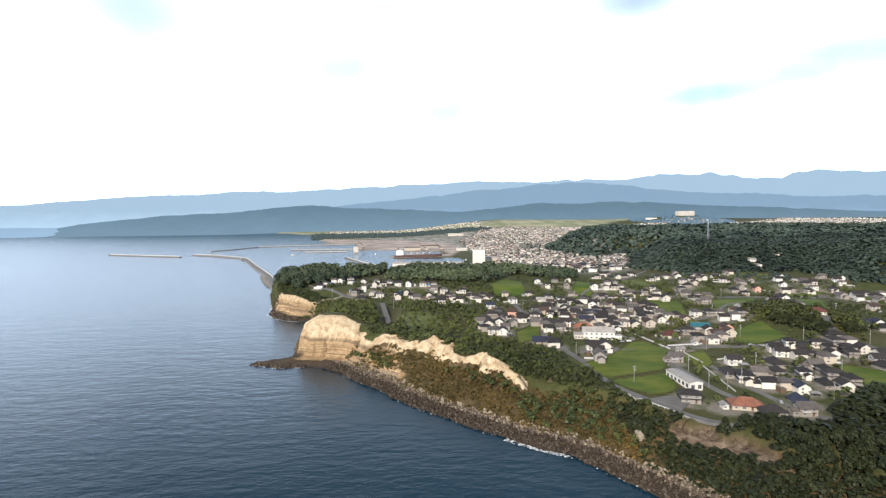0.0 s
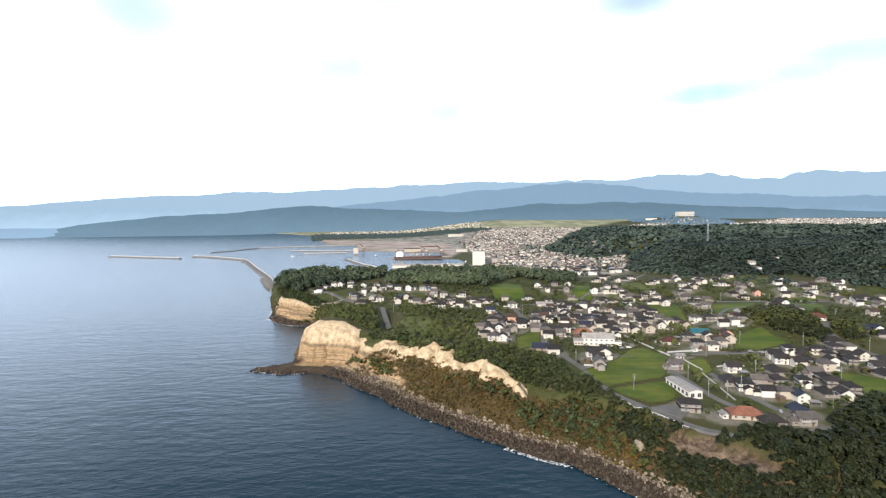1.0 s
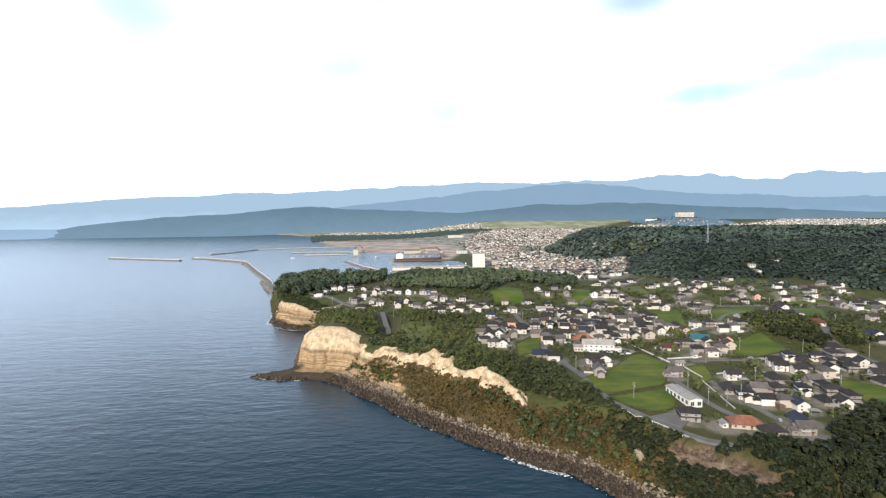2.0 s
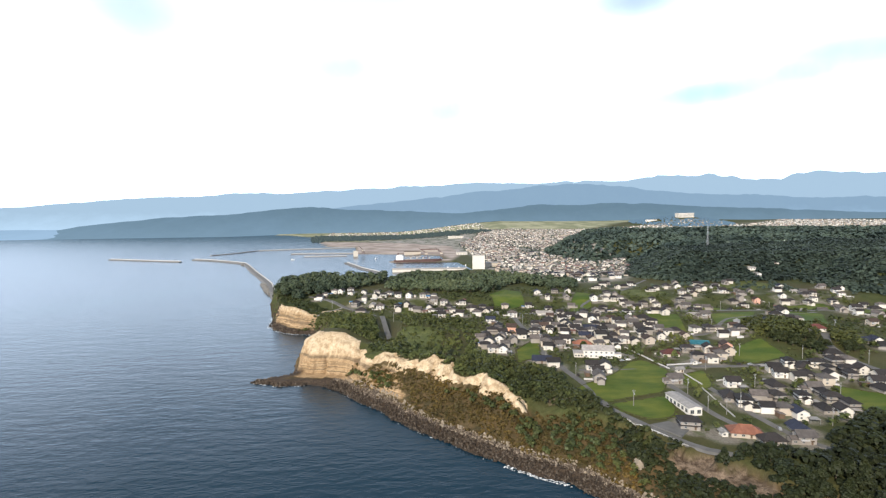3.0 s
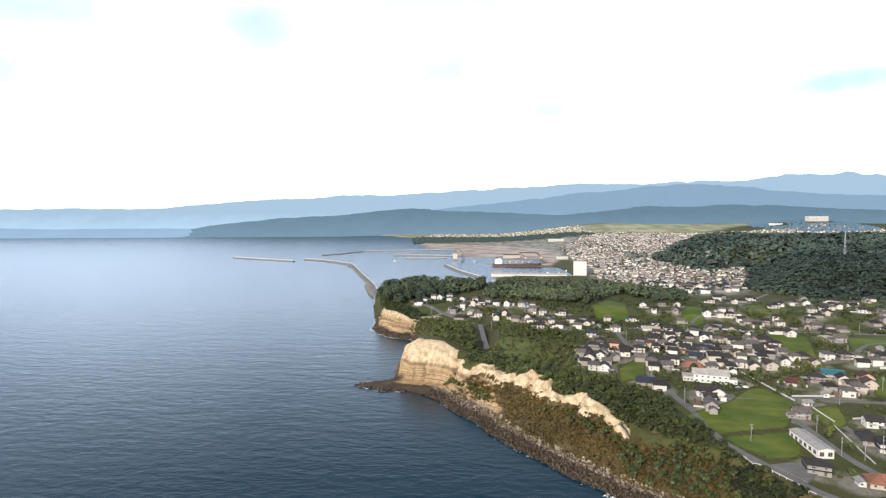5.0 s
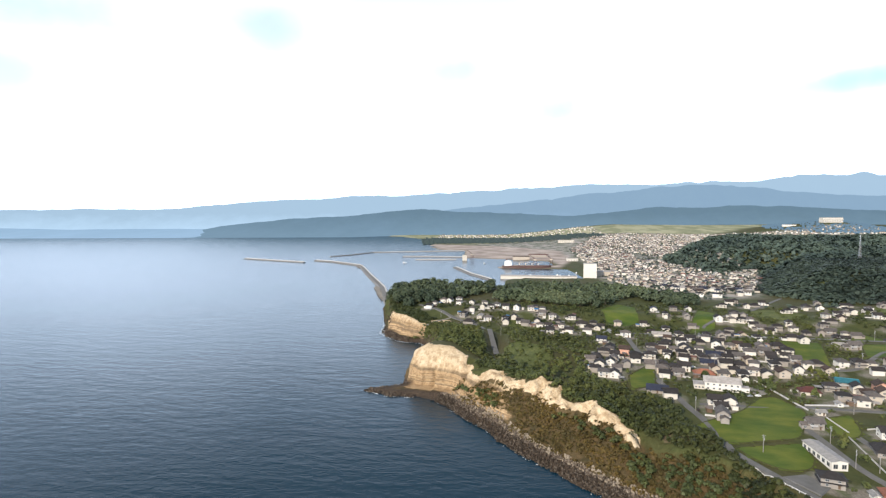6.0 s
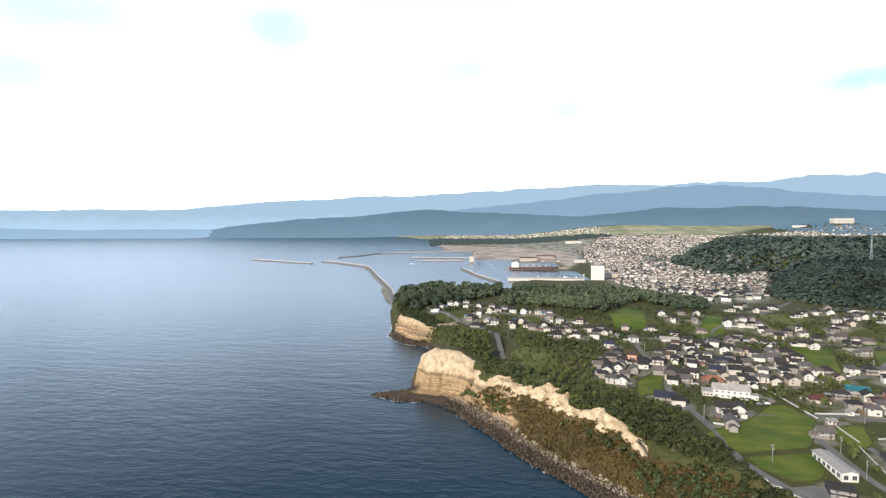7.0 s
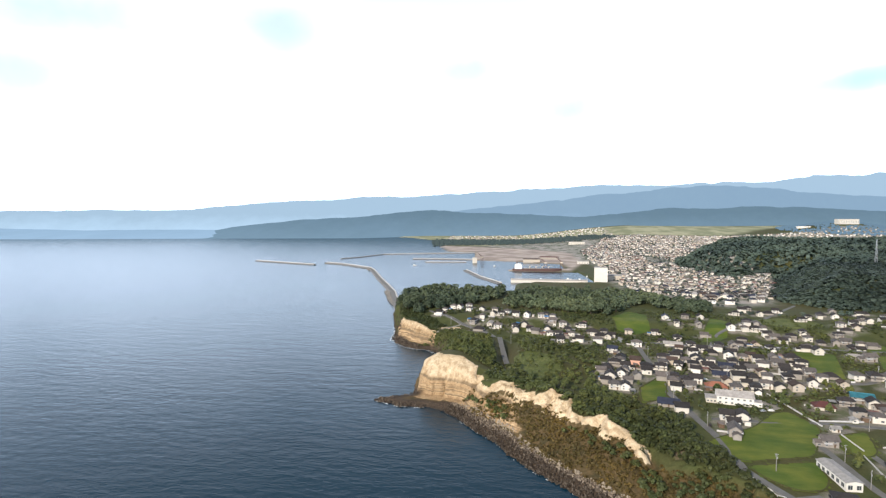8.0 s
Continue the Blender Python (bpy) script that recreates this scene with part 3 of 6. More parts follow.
LOWER_VILLAGE = [
    (371, 448, "g"), (315, 429, "g"), (303, 411, "g"), (179, 402, "s"), (165, 378, "g"), (199, 421, "s"), (202, 370, "w"), (187, 346, "g"), (191, 336, "w"),
    (205, 344, "g"), (199, 325, "w"), (208, 323, "b"), (217, 344, "g"), (249, 399, "w"), (247, 388, "w"), (229, 366, "g"), (269, 413, "w"), (273, 403, "g"),
    (264, 384, "g"), (287, 407, "w"), (234, 344, "w"), (269, 372, "b"), (251, 358, "g"), (251, 348, "g"), (251, 340, "g"), (243, 320, "w"), (255, 330, "g"),
    (236, 326, "g"),
]
BY_THE_ROAD = [
    (300, 393, "g"), (309, 391, "w"), (295, 383, "g"), (301, 366, "w"), (297, 356, "g"), (214, 317, "n"), (202, 297, "n"), (196, 285, "g"), (178, 285, "g"),
    (157, 295, "s"), (142, 305, "g"), (114, 410, "w"), (124, 410, "w"), (112, 384, "g"), (86, 420, "w"), (79, 431, "n"), (190, 445, "r"), (223, 463, "t"),
    (243, 457, "p"), (169, 295, "o"),
]
PLOTS = WEST_END + UPPER_STREET + MIDDLE_STREET + NORTH_ROW + EAST_ROW + FAR_EAST + LOWER_VILLAGE + BY_THE_ROAD
UPLAND = [(525, 917, "l"), (414, 812, "w"), (584, 940, "w"), (500, 753, "l"), (553, 751, "w"), (363, 838, "g"), (329, 722, "g"), (476, 760, "w"), (449, 700, "w"), (350, 800, "w"),
          (377, 790, "g"), (364, 766, "w"), (340, 815, "g"), (300, 770, "w"), (315, 790, "w"), (478, 698, "w"), (560, 790, "g"), (574, 770, "w"), (443, 840, "g"), (455, 850, "w"),
          (260, 800, "w"), (274, 812, "g"), (288, 826, "w"), (230, 800, "w"), (244, 822, "w"), (256, 838, "g"), (392, 830, "w"), (405, 842, "g")]
PLOTS = PLOTS + UPLAND

FAR_TOWN = [(110, 1450), (150, 1100), (178, 925), (238, 868), (312, 915), (390, 1080), (455, 1270), (550, 1600), (415, 1880), (410, 2100), (600, 2500), (1100, 2800), (1000, 3300), (250, 3400),
            (60, 2500), (90, 1900), (120, 1700)]
VALLEY_TOWN = [(1000, 2880), (3600, 3000), (3600, 4000), (2600, 4100), (1900, 3450), (1000, 3380)]
SANDS = [(-210, 1980), (-350, 2000), (-400, 2390), (-560, 2480), (-700, 2900), (-500, 2860), (-150, 2620), (30, 2400), (60, 1900), (20, 1640), (-180, 1630), (-180, 1670), (10, 1730), (-20, 1900)]
HAZED_COAST = [(-1400, 4060), (-900, 3600), (-698, 2950), (-450, 2900), (250, 3400), (250, 4350), (-1400, 4400)]
FAR_PADDY = [(250, 3420), (900, 3350), (1700, 4350), (250, 4350)]
MEADOWS = [
    [(-52, 556), (-30, 566), (-10, 550), (4, 508), (-6, 478), (-24, 466), (-46, 492)],
    [(-78, 702), (-40, 700), (-12, 668), (4, 640), (-20, 640), (-56, 660)],
    [(240, 770), (300, 800), (330, 760), (280, 722), (246, 740)],
    [(430, 850), (505, 880), (520, 820), (460, 780), (420, 800)],
]
PADDIES = [
    [(90, 370), (128, 398), (150, 428), (162, 434), (172, 404), (150, 359), (106, 345)],
    [(107, 341), (149, 353), (146, 330), (138, 318), (124, 316), (112, 328)],
    [(176, 394), (199, 405), (190, 372), (180, 362), (170, 373)],
    [(254, 462), (286, 480), (282, 432), (246, 418), (232, 424)],
    [(272, 368), (300, 345), (285, 318), (262, 312), (262, 345)],
    [(226, 600), (262, 594), (236, 512), (214, 530)],
    [(296, 592), (352, 600), (316, 545), (276, 540)],
    [(388, 604), (422, 592), (372, 505), (345, 520)],
    [(62, 752), (90, 800), (110, 775), (106, 705), (86, 684), (66, 700)],
    [(62, 465), (90, 508), (80, 444), (60, 432)],
    [(170, 712), (190, 768), (206, 752), (192, 692), (172, 664), (156, 660)],
    [(440, 690), (500, 700), (490, 660), (445, 640)],
    [(470, 640), (540, 660), (520, 600), (470, 590)],
    [(300, 640), (345, 690), (360, 640), (310, 612)],
]
ROADS = [
    ([(104, 336), (112, 320), (122, 302), (134, 282), (150, 272)], 5.0),
    ([(-196, 765), (-163, 729), (-138, 705), (-106, 678), (-89, 657), (-76, 625), (-66, 577), (-56, 532)], 5.5),
    ([(76, 640), (78, 580), (82, 523), (84, 456), (93, 412), (101, 376), (104, 336)], 5.0),
    ([(158, 392), (161, 360), (165, 324), (173, 302), (186, 284)], 4.5),
    ([(104, 409), (136, 409), (178, 415), (226, 412), (262, 416), (322, 424)], 4.5),
    ([(183, 380), (186, 350), (189, 320), (196, 290), (205, 276)], 4.5),
    ([(345, 480), (328, 452), (322, 422), (328, 393), (336, 360)], 6.0),
    ([(84, 500), (140, 497), (190, 500), (250, 505), (300, 560), (420, 600)], 4.5),
    ([(78, 620), (150, 610), (220, 615), (300, 610), (420, 610), (560, 650)], 4.5),
    ([(150, 610), (180, 700), (260, 780), (340, 900)], 4.5),
]


def beside_road(x, y):
    """Distance to the middle of the nearest road."""
    x, y = np.asarray(x, float), np.asarray(y, float)
    near = np.full(x.shape, 1e9)
    for line, _ in ROADS:
        for (ax, ay), (bx, by) in zip(line, line[1:]):
            dx, dy = bx - ax, by - ay
            k = np.clip(((x - ax) * dx + (y - ay) * dy) / (dx * dx + dy * dy), 0, 1)
            near = np.minimum(near, np.hypot(x - ax - k * dx, y - ay - k * dy))
    return near


def infill():
    """Further houses that close the rows between the listed ones."""
    r = np.random.RandomState(9)
    x, y = np.meshgrid(np.arange(-180, 560, 9.0), np.arange(380, 800, 9.0))
    x, y = (x + r.uniform(-3, 3, x.shape)).ravel(), (y + r.uniform(-3, 3, y.shape)).ravel()
    px, py = np.array([p[0] for p in PLOTS]), np.array([p[1] for p in PLOTS])
    away = np.hypot(x[:, None] - px, y[:, None] - py)
    ok = (away.min(1) > 10.2) & ((away < np.where(x > 30, 21, 26)[:, None]).sum(1) >= np.where(x > 30, 3, 2)) & (beside_road(x, y) > 6) & (inland(x, y, BRINK + INNER) > 30) & ((x > 30) | ((y > 660) & (r.rand(len(x)) < 0.15)))
    for crop in PADDIES:
        ok &= inland(x, y, crop) < -6
    out = []
    for a, b in zip(x[ok], y[ok]):
        if all((a - c) ** 2 + (b - d) ** 2 > 10.4**2 for c, d, _ in out):
            out.append((a, b, "wwwwwggb"[r.randint(8)] if a > 30 else "w"))
    return out


ROWS = infill()
PLOTS = PLOTS + ROWS
FAR_SHORE = [(-820, 3450), (-200, 3300), (300, 3450), (250, 4300), (-900, 4300)]
HARBOUR = [(60, 1900), (-30, 2420), (-450, 2900), (-850, 3500), (-900, 4300), (300, 4300), (300, 3300), (100, 2400)]

# ---- setting ----
def mesh_object(name, verts, faces, material, parent=None, smooth=False):
    me = bpy.data.meshes.new(name)
    me.from_pydata(verts, [], faces)
    me.update()
    me.materials.append(material)
    if smooth:
        me.shade_smooth()
    ob = new(name, me)
    if parent:
        ob.parent = parent
    return ob


def sheet(name, xs, ys, height, material, smooth=True):
    """A grid over the plan. Returns the object and its flat x and y."""
    gx, gy = np.meshgrid(xs, ys)
    x, y = gx.ravel(), gy.ravel()
    z = height(x, y)
    n, k = len(xs), len(ys)
    i = (np.arange(k - 1)[:, None] * n + np.arange(n - 1)[None, :]).ravel()
    faces = np.stack([i, i + 1, i + n + 1, i + n], -1)
    me = bpy.data.meshes.new(name)
    me.vertices.add(len(x))
    me.vertices.foreach_set("co", np.stack([x, y, z], -1).ravel())
    me.loops.add(faces.size)
    me.polygons.add(len(faces))
    me.polygons.foreach_set("loop_start", np.arange(len(faces)) * 4)
    me.loops.foreach_set("vertex_index", faces.ravel())
    me.update(calc_edges=True)
    me.materials.append(material)
    if smooth:
        me.shade_smooth()
    return new(name, me), x, y, z


def spread(*stops):
    """Coordinates from stretches of (from, to, spacing)."""
    out = []
    for a, b, s in stops:
        out += list(np.linspace(a, b, max(1, round((b - a) / s)), endpoint=False))
    return np.array(out + [stops[-1][1]])


def zone(ob, name, values):
    ob.data.attributes.new(name, "FLOAT", "POINT").data.foreach_set("value", np.clip(values, 0, 1).astype(np.float32))


xs = spread((-8000, -2000, 200), (-2000, -400, 50), (-400, -300, 8), (-300, -180, 2.2), (-180, 120, 1.4), (120, 190, 2.2), (190, 330, 3.5), (330, 800, 9), (800, 2000, 30), (2000, 8000, 200))
ys = spread((-400, 100, 40), (100, 215, 6), (215, 250, 2.2), (250, 560, 1.4), (560, 900, 2.6), (900, 1200, 8), (1200, 2200, 22), (2200, 5400, 45))
ground, gx, gy, gz = sheet("ground", xs, ys, lambda x, y: land_height(x, y)[0], GROUND)
tagged(ground, "grassy coastal upland ending in pale cliffs over the sea", "ground", kind="structure")
HEIGHTS = gz.reshape(len(ys), len(xs))


def grounds(x, y):
    """Height of the ground sheet itself at places of the plan."""
    x, y = np.asarray(x, float), np.asarray(y, float)
    i = np.clip(np.searchsorted(xs, x) - 1, 0, len(xs) - 2)
    j = np.clip(np.searchsorted(ys, y) - 1, 0, len(ys) - 2)
    u, v = (x - xs[i]) / (xs[i + 1] - xs[i]), (y - ys[j]) / (ys[j + 1] - ys[j])
    return (HEIGHTS[j, i] * (1 - u) + HEIGHTS[j, i + 1] * u) * (1 - v) + (HEIGHTS[j + 1, i] * (1 - u) + HEIGHTS[j + 1, i + 1] * u) * v


def ground_at(x, y):
    return float(grounds(x, y))


_, g_d, g_e = land_height(gx, gy)
low_edge = np.interp(gx, [-62, -45, -30, -20, -10, 0, 11, 22, 31, 39, 47, 56], [-7, -6, -5.5, -7.5, -11.5, -9, -6, -7.5, -11.5, -9, -6, -6]) + 5 * rough(gx, gy, 13, 98)
bare = step(-1.2, 1.2, g_e - low_edge) * step(3.5 + 5 * rough(gx, gy, 16, 21), 0.0, g_e) * step(60, 50, gx)
bare = np.where(gx < -78, np.where(gy < 570, step(-24, -17, g_e) * step(17 + 8 * rough(gx, gy, 16, 21), 12, g_e), bare), bare)
bare = np.where((gy > 560), step(-18, -15, g_e) * step(4, 1, g_e) * step(-158, -168, gx) * step(742, 726, gy + 8 * rough(gx, gy, 15, 96)), bare)
ledges = step(-98, -90, gx) * step(-22, -40, gx) * step(13, 17, g_d) * step(-4, -9, g_e) * (0.62 + 0.5 * rough(gx, gy, 12, 89))
bare = np.maximum(bare, np.where(gy < 560, ledges, 0)) * step(900, 880, gy) * (g_d > 4)
bare = np.maximum(bare, 0.75 * step(1.15, 0.85, np.hypot((gx + 148) / 17, (gy - 682) / 10) + 0.5 * rough(gx, gy, 9, 88)))
zone(ground, "rock", bare)
zone(ground, "beds", step(20.5, 17.5, gz + 1.5 * rough(gx, gy, 14, 95)) * np.maximum(step(-18, -36, gx), step(590, 610, gy)))
zone(ground, "soil", 0.8 * step(1.2, 0.7, np.hypot((gx - 77) / 9, (gy - 352) / 5) + 0.6 * rough(gx, gy, 7, 79)) + step(120, 128, gx + 8 * value_noise(gx, gy, 9, 91)) * step(-17, -12, g_e + 6 * value_noise(gx, gy, 7, 92)) * step(0, -3, g_e) * step(166, 152, gx + 8 * value_noise(gx, gy, 9, 93)))
yards = np.full(gx.shape, 1e9)
lived = (gx > -220) & (gx < 640) & (gy > 240) & (gy < 980)
for px, py, _ in PLOTS:
    yards[lived] = np.minimum(yards[lived], (gx[lived] - px) ** 2 + (gy[lived] - py) ** 2)
zone(ground, "built", step(15, 9, np.sqrt(yards) + 6 * rough(gx, gy, 14, 33)) * 0.85)
zone(ground, "dry", step(2, -6, g_e) * step(560, 540, gy) * 0.9)
zone(ground, "town", np.maximum(step(-30, 20, inland(gx, gy, FAR_TOWN)), np.maximum(step(-40, 20, inland(gx, gy, VALLEY_TOWN)), step(-40, 20, inland(gx, gy, HARBOUR)))))
zone(ground, "sand", step(-10, 20, inland(gx, gy, SANDS)))
# the far coast borrows the pale paddy tone to imitate haze
zone(ground, "paddy", np.maximum(step(-60, 60, inland(gx, gy, FAR_PADDY)), step(-40, 40, inland(gx, gy, HAZED_COAST))))
zone(ground, "shore", step(16, 10, g_d) * step(5.2, 3.8, gz) * step(1000, 900, gy))

sea, *_ = sheet("sea", spread((-16000, -2000, 2000), (-2000, 2000, 500), (2000, 9000, 2000)), spread((-3000, 3000, 500), (3000, 9000, 1000)),
                lambda x, y: 0 * x, SEA)
tagged(sea, "calm grey-blue sea with small wind ripples", "sea", kind="structure")


def ridge_line(name, material, base_at, crest_at, floor, crest, layer, label, shore_at=None):
    """A range of wooded hills far off: heights by bearing in degrees from straight ahead."""
    bearings = np.linspace(-62, 50, 420)
    rows = 12
    verts, faces = [], []
    a = np.radians(bearings)
    reach = 1 / np.maximum(np.cos(a), 0.9744 * np.cos(a) - 0.2250 * np.sin(a))
    heights = np.interp(bearings, [c[0] for c in crest], [c[1] for c in crest])
    for r in range(rows):
        u = r / (rows - 1)
        foot_at = np.interp(bearings, [-22, -15], [shore_at or base_at, base_at])
        k = foot_at + (crest_at - foot_at) * u
        x, y = np.sin(a) * reach * k, np.cos(a) * reach * k
        bumps = rough(x, y, 420, layer) * 0.6 + rough(x, y, 110, layer + 3) * 0.3 + rough(x, y, 30, layer + 5, 2) * 0.06
        crest_line = heights * (1 + 0.03 * rough(x, y, 300, layer + 7) + 0.01 * rough(x, y, 60, layer + 8))
        z = floor + (crest_line - floor) * (u**0.7) * (1 + bumps * np.sin(math.pi * min(u, 0.92))) + 2 * rough(x, y, 40, layer + 2) * u
        verts += list(zip(x, y, z))
    n = len(bearings)
    for r in range(rows - 1):
        faces += [(r * n + i, r * n + i + 1, (r + 1) * n + i + 1, (r + 1) * n + i) for i in range(n - 1)]
    return tagged(mesh_object(name, verts, faces, material, smooth=True), label, "hills", kind="structure")


ridge_line("backdrop_far_hills", FAR_HAZE_GLOW, 4720, 4870, 0,
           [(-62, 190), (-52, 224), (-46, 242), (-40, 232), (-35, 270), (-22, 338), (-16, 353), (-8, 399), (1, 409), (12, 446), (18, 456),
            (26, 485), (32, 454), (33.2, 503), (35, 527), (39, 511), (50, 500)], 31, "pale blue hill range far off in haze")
ridge_line("backdrop_middle_hills", MID_HAZE_GLOW, 4600, 4760, 0,
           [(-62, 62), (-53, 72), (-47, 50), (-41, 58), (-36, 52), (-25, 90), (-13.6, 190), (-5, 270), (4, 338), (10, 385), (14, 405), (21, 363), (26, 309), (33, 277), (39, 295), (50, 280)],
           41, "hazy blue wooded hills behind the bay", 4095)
ridge_line("backdrop_near_hills", NEAR_HAZE_GLOW, 4420, 4640, 0,
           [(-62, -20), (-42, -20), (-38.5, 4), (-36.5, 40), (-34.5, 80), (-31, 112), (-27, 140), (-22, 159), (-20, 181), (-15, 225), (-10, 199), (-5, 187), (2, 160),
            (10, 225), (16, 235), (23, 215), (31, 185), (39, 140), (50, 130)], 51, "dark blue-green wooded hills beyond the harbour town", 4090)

# ---- buildings ----
import functools


def part(name, geometry, material, parent, label=""):
    """Links (verts, faces) as one mesh object under a thing or a part."""
    verts, faces = geometry
    ob = mesh_object(name, verts, faces, material, parent)
    return tagged(ob, label) if label else ob


def box(x0, x1, y0, y1, z0, z1):
    v = [(x0, y0, z0), (x1, y0, z0), (x1, y1, z0), (x0, y1, z0), (x0, y0, z1), (x1, y0, z1), (x1, y1, z1), (x0, y1, z1)]
    return v, [(3, 2, 1, 0), (4, 5, 6, 7), (0, 1, 5, 4), (1, 2, 6, 5), (2, 3, 7, 6), (3, 0, 4, 7)]


def joined(*solids):
    verts, faces = [], []
    for v, f in solids:
        k = len(verts)
        verts += list(v)
        faces += [tuple(i + k for i in q) for q in f]
    return verts, faces


def shifted(solid, dx=0, dy=0, dz=0):
    return [(x + dx, y + dy, z + dz) for x, y, z in solid[0]], solid[1]


def turned(solid, degrees):
    c, s = math.cos(radians(degrees)), math.sin(radians(degrees))
    return [(x * c - y * s, x * s + y * c, z) for x, y, z in solid[0]], solid[1]


def gable_walls(l, d, eave, rise, base=-1.6):
    a, b = l / 2, d / 2
    v = [(-a, -b, base), (a, -b, base), (a, b, base), (-a, b, base), (-a, -b, eave), (a, -b, eave), (a, b, eave), (-a, b, eave),
         (-a, 0, eave + rise), (a, 0, eave + rise)]
    return v, [(3, 2, 1, 0), (0, 1, 5, 4), (2, 3, 7, 6), (1, 2, 6, 9, 5), (3, 0, 4, 8, 7), (4, 5, 9, 8), (6, 7, 8, 9)]


def gable_roof(l, d, eave, rise, over=0.95, thick=0.28):
    a, b = l / 2 + over, d / 2 + over
    drop = rise * over / (d / 2)
    z0, z1 = eave - drop + 0.04, eave + rise + 0.04
    v = []
    for x in (-a, a):
        v += [(x, -b, z0), (x, -b, z0 + thick), (x, 0, z1 + thick), (x, b, z0 + thick), (x, b, z0), (x, 0, z1)]
    f = [(0, 1, 2, 5), (5, 2, 3, 4), (11, 8, 7, 6), (10, 9, 8, 11), (1, 7, 8, 2), (2, 8, 9, 3), (0, 5, 11, 6), (5, 4, 10, 11), (0, 6, 7, 1), (4, 3, 9, 10)]
    return v, f


def hip_roof(l, d, eave, rise, over=0.95, thick=0.26, crown=0.45):
    a, b, r = l / 2 + over, d / 2 + over, max(l / 2 - d * crown, 0.3)
    z0 = eave - 0.12
    low = [(-a, -b, z0), (a, -b, z0), (a, b, z0), (-a, b, z0)]
    mid = [(x, y, z0 + thick) for x, y, _ in low]
    v = low + mid + [(-r, 0, eave + rise), (r, 0, eave + rise)]
    return v, [(3, 2, 1, 0), (0, 1, 5, 4), (1, 2, 6, 5), (2, 3, 7, 6), (3, 0, 4, 7), (4, 5, 9, 8), (6, 7, 8, 9), (5, 6, 9), (7, 4, 8)]


def ridge_cap(half, z):
    return box(-half, half, -0.18, 0.18, z - 0.1, z + 0.24)


@functools.lru_cache(None)
def window_frame(w, h, t=0.1, b=0.09):
    """A frame with a mullion, in one piece: a plate with two holes."""
    cx, cz = (-w / 2, -w / 2 + b, -b / 2, b / 2, w / 2 - b, w / 2), (0, b, h - b, h)
    verts = [(x, y, z) for y in (-t, 0.02) for z in cz for x in cx]
    solid = {(i, k) for i in range(5) for k in range(3) if k != 1 or i in (0, 2, 4)}
    at = lambda i, k, y: y * 24 + k * 6 + i
    faces = []
    for i, k in solid:
        faces.append((at(i, k, 0), at(i + 1, k, 0), at(i + 1, k + 1, 0), at(i, k + 1, 0)))
        for (di, dk), (p, q) in (((0, -1), ((i, k), (i + 1, k))), ((0, 1), ((i + 1, k + 1), (i, k + 1))), ((-1, 0), ((i, k + 1), (i, k))), ((1, 0), ((i + 1, k), (i + 1, k + 1)))):
            if (i + di, k + dk) not in solid:
                faces.append((at(*q, 0), at(*p, 0), at(*p, 1), at(*q, 1)))
    return verts, faces


def window(root, x, y, z, w, h, side):
    """A window in the wall that faces side: a projecting frame with a sill, and its pane."""
    bars = window_frame(w, h)
    glass = box(-w / 2 + 0.06, w / 2 - 0.06, -0.05, 0.01, 0.06, h - 0.06)
    angle = {"south": 0, "east": 90, "north": 180, "west": -90}[side]
    frame_ob = part("window", shifted(turned(bars, angle), x, y, z), FRAME_WHITE, root)
    part("pane", shifted(turned(glass, angle), x, y, z), GLASS, frame_ob)


def openings(root, l, d, storeys, base=0.0, dense=1.0, door=True):
    for s in range(storeys):
        z = base + 0.85 + 2.35 * s
        n = max(2, round(l / 4.2 * dense))
        for i in range(n):
            x = -l / 2 + l * (i + 0.5) / n
            if not (door and s == 0 and i == n // 2):
                window(root, x, -d / 2, z, 1.75 if (i + s) % 2 else 1.3, 1.25, "south")
        window(root, -l / 2, d * 0.15, z, 1.5, 1.2, "west")
    if door:
        n = max(2, round(l / 4.2 * dense))
        x = -l / 2 + l * (n // 2 + 0.5) / n
        part("door", joined(box(x - 0.55, x + 0.55, -d / 2 - 0.07, -d / 2 + 0.02, 0.1, 2.15), box(x - 0.9, x + 0.9, -d / 2 - 1.1, -d / 2 + 0.02, 2.3, 2.42)), TIMBER, root)


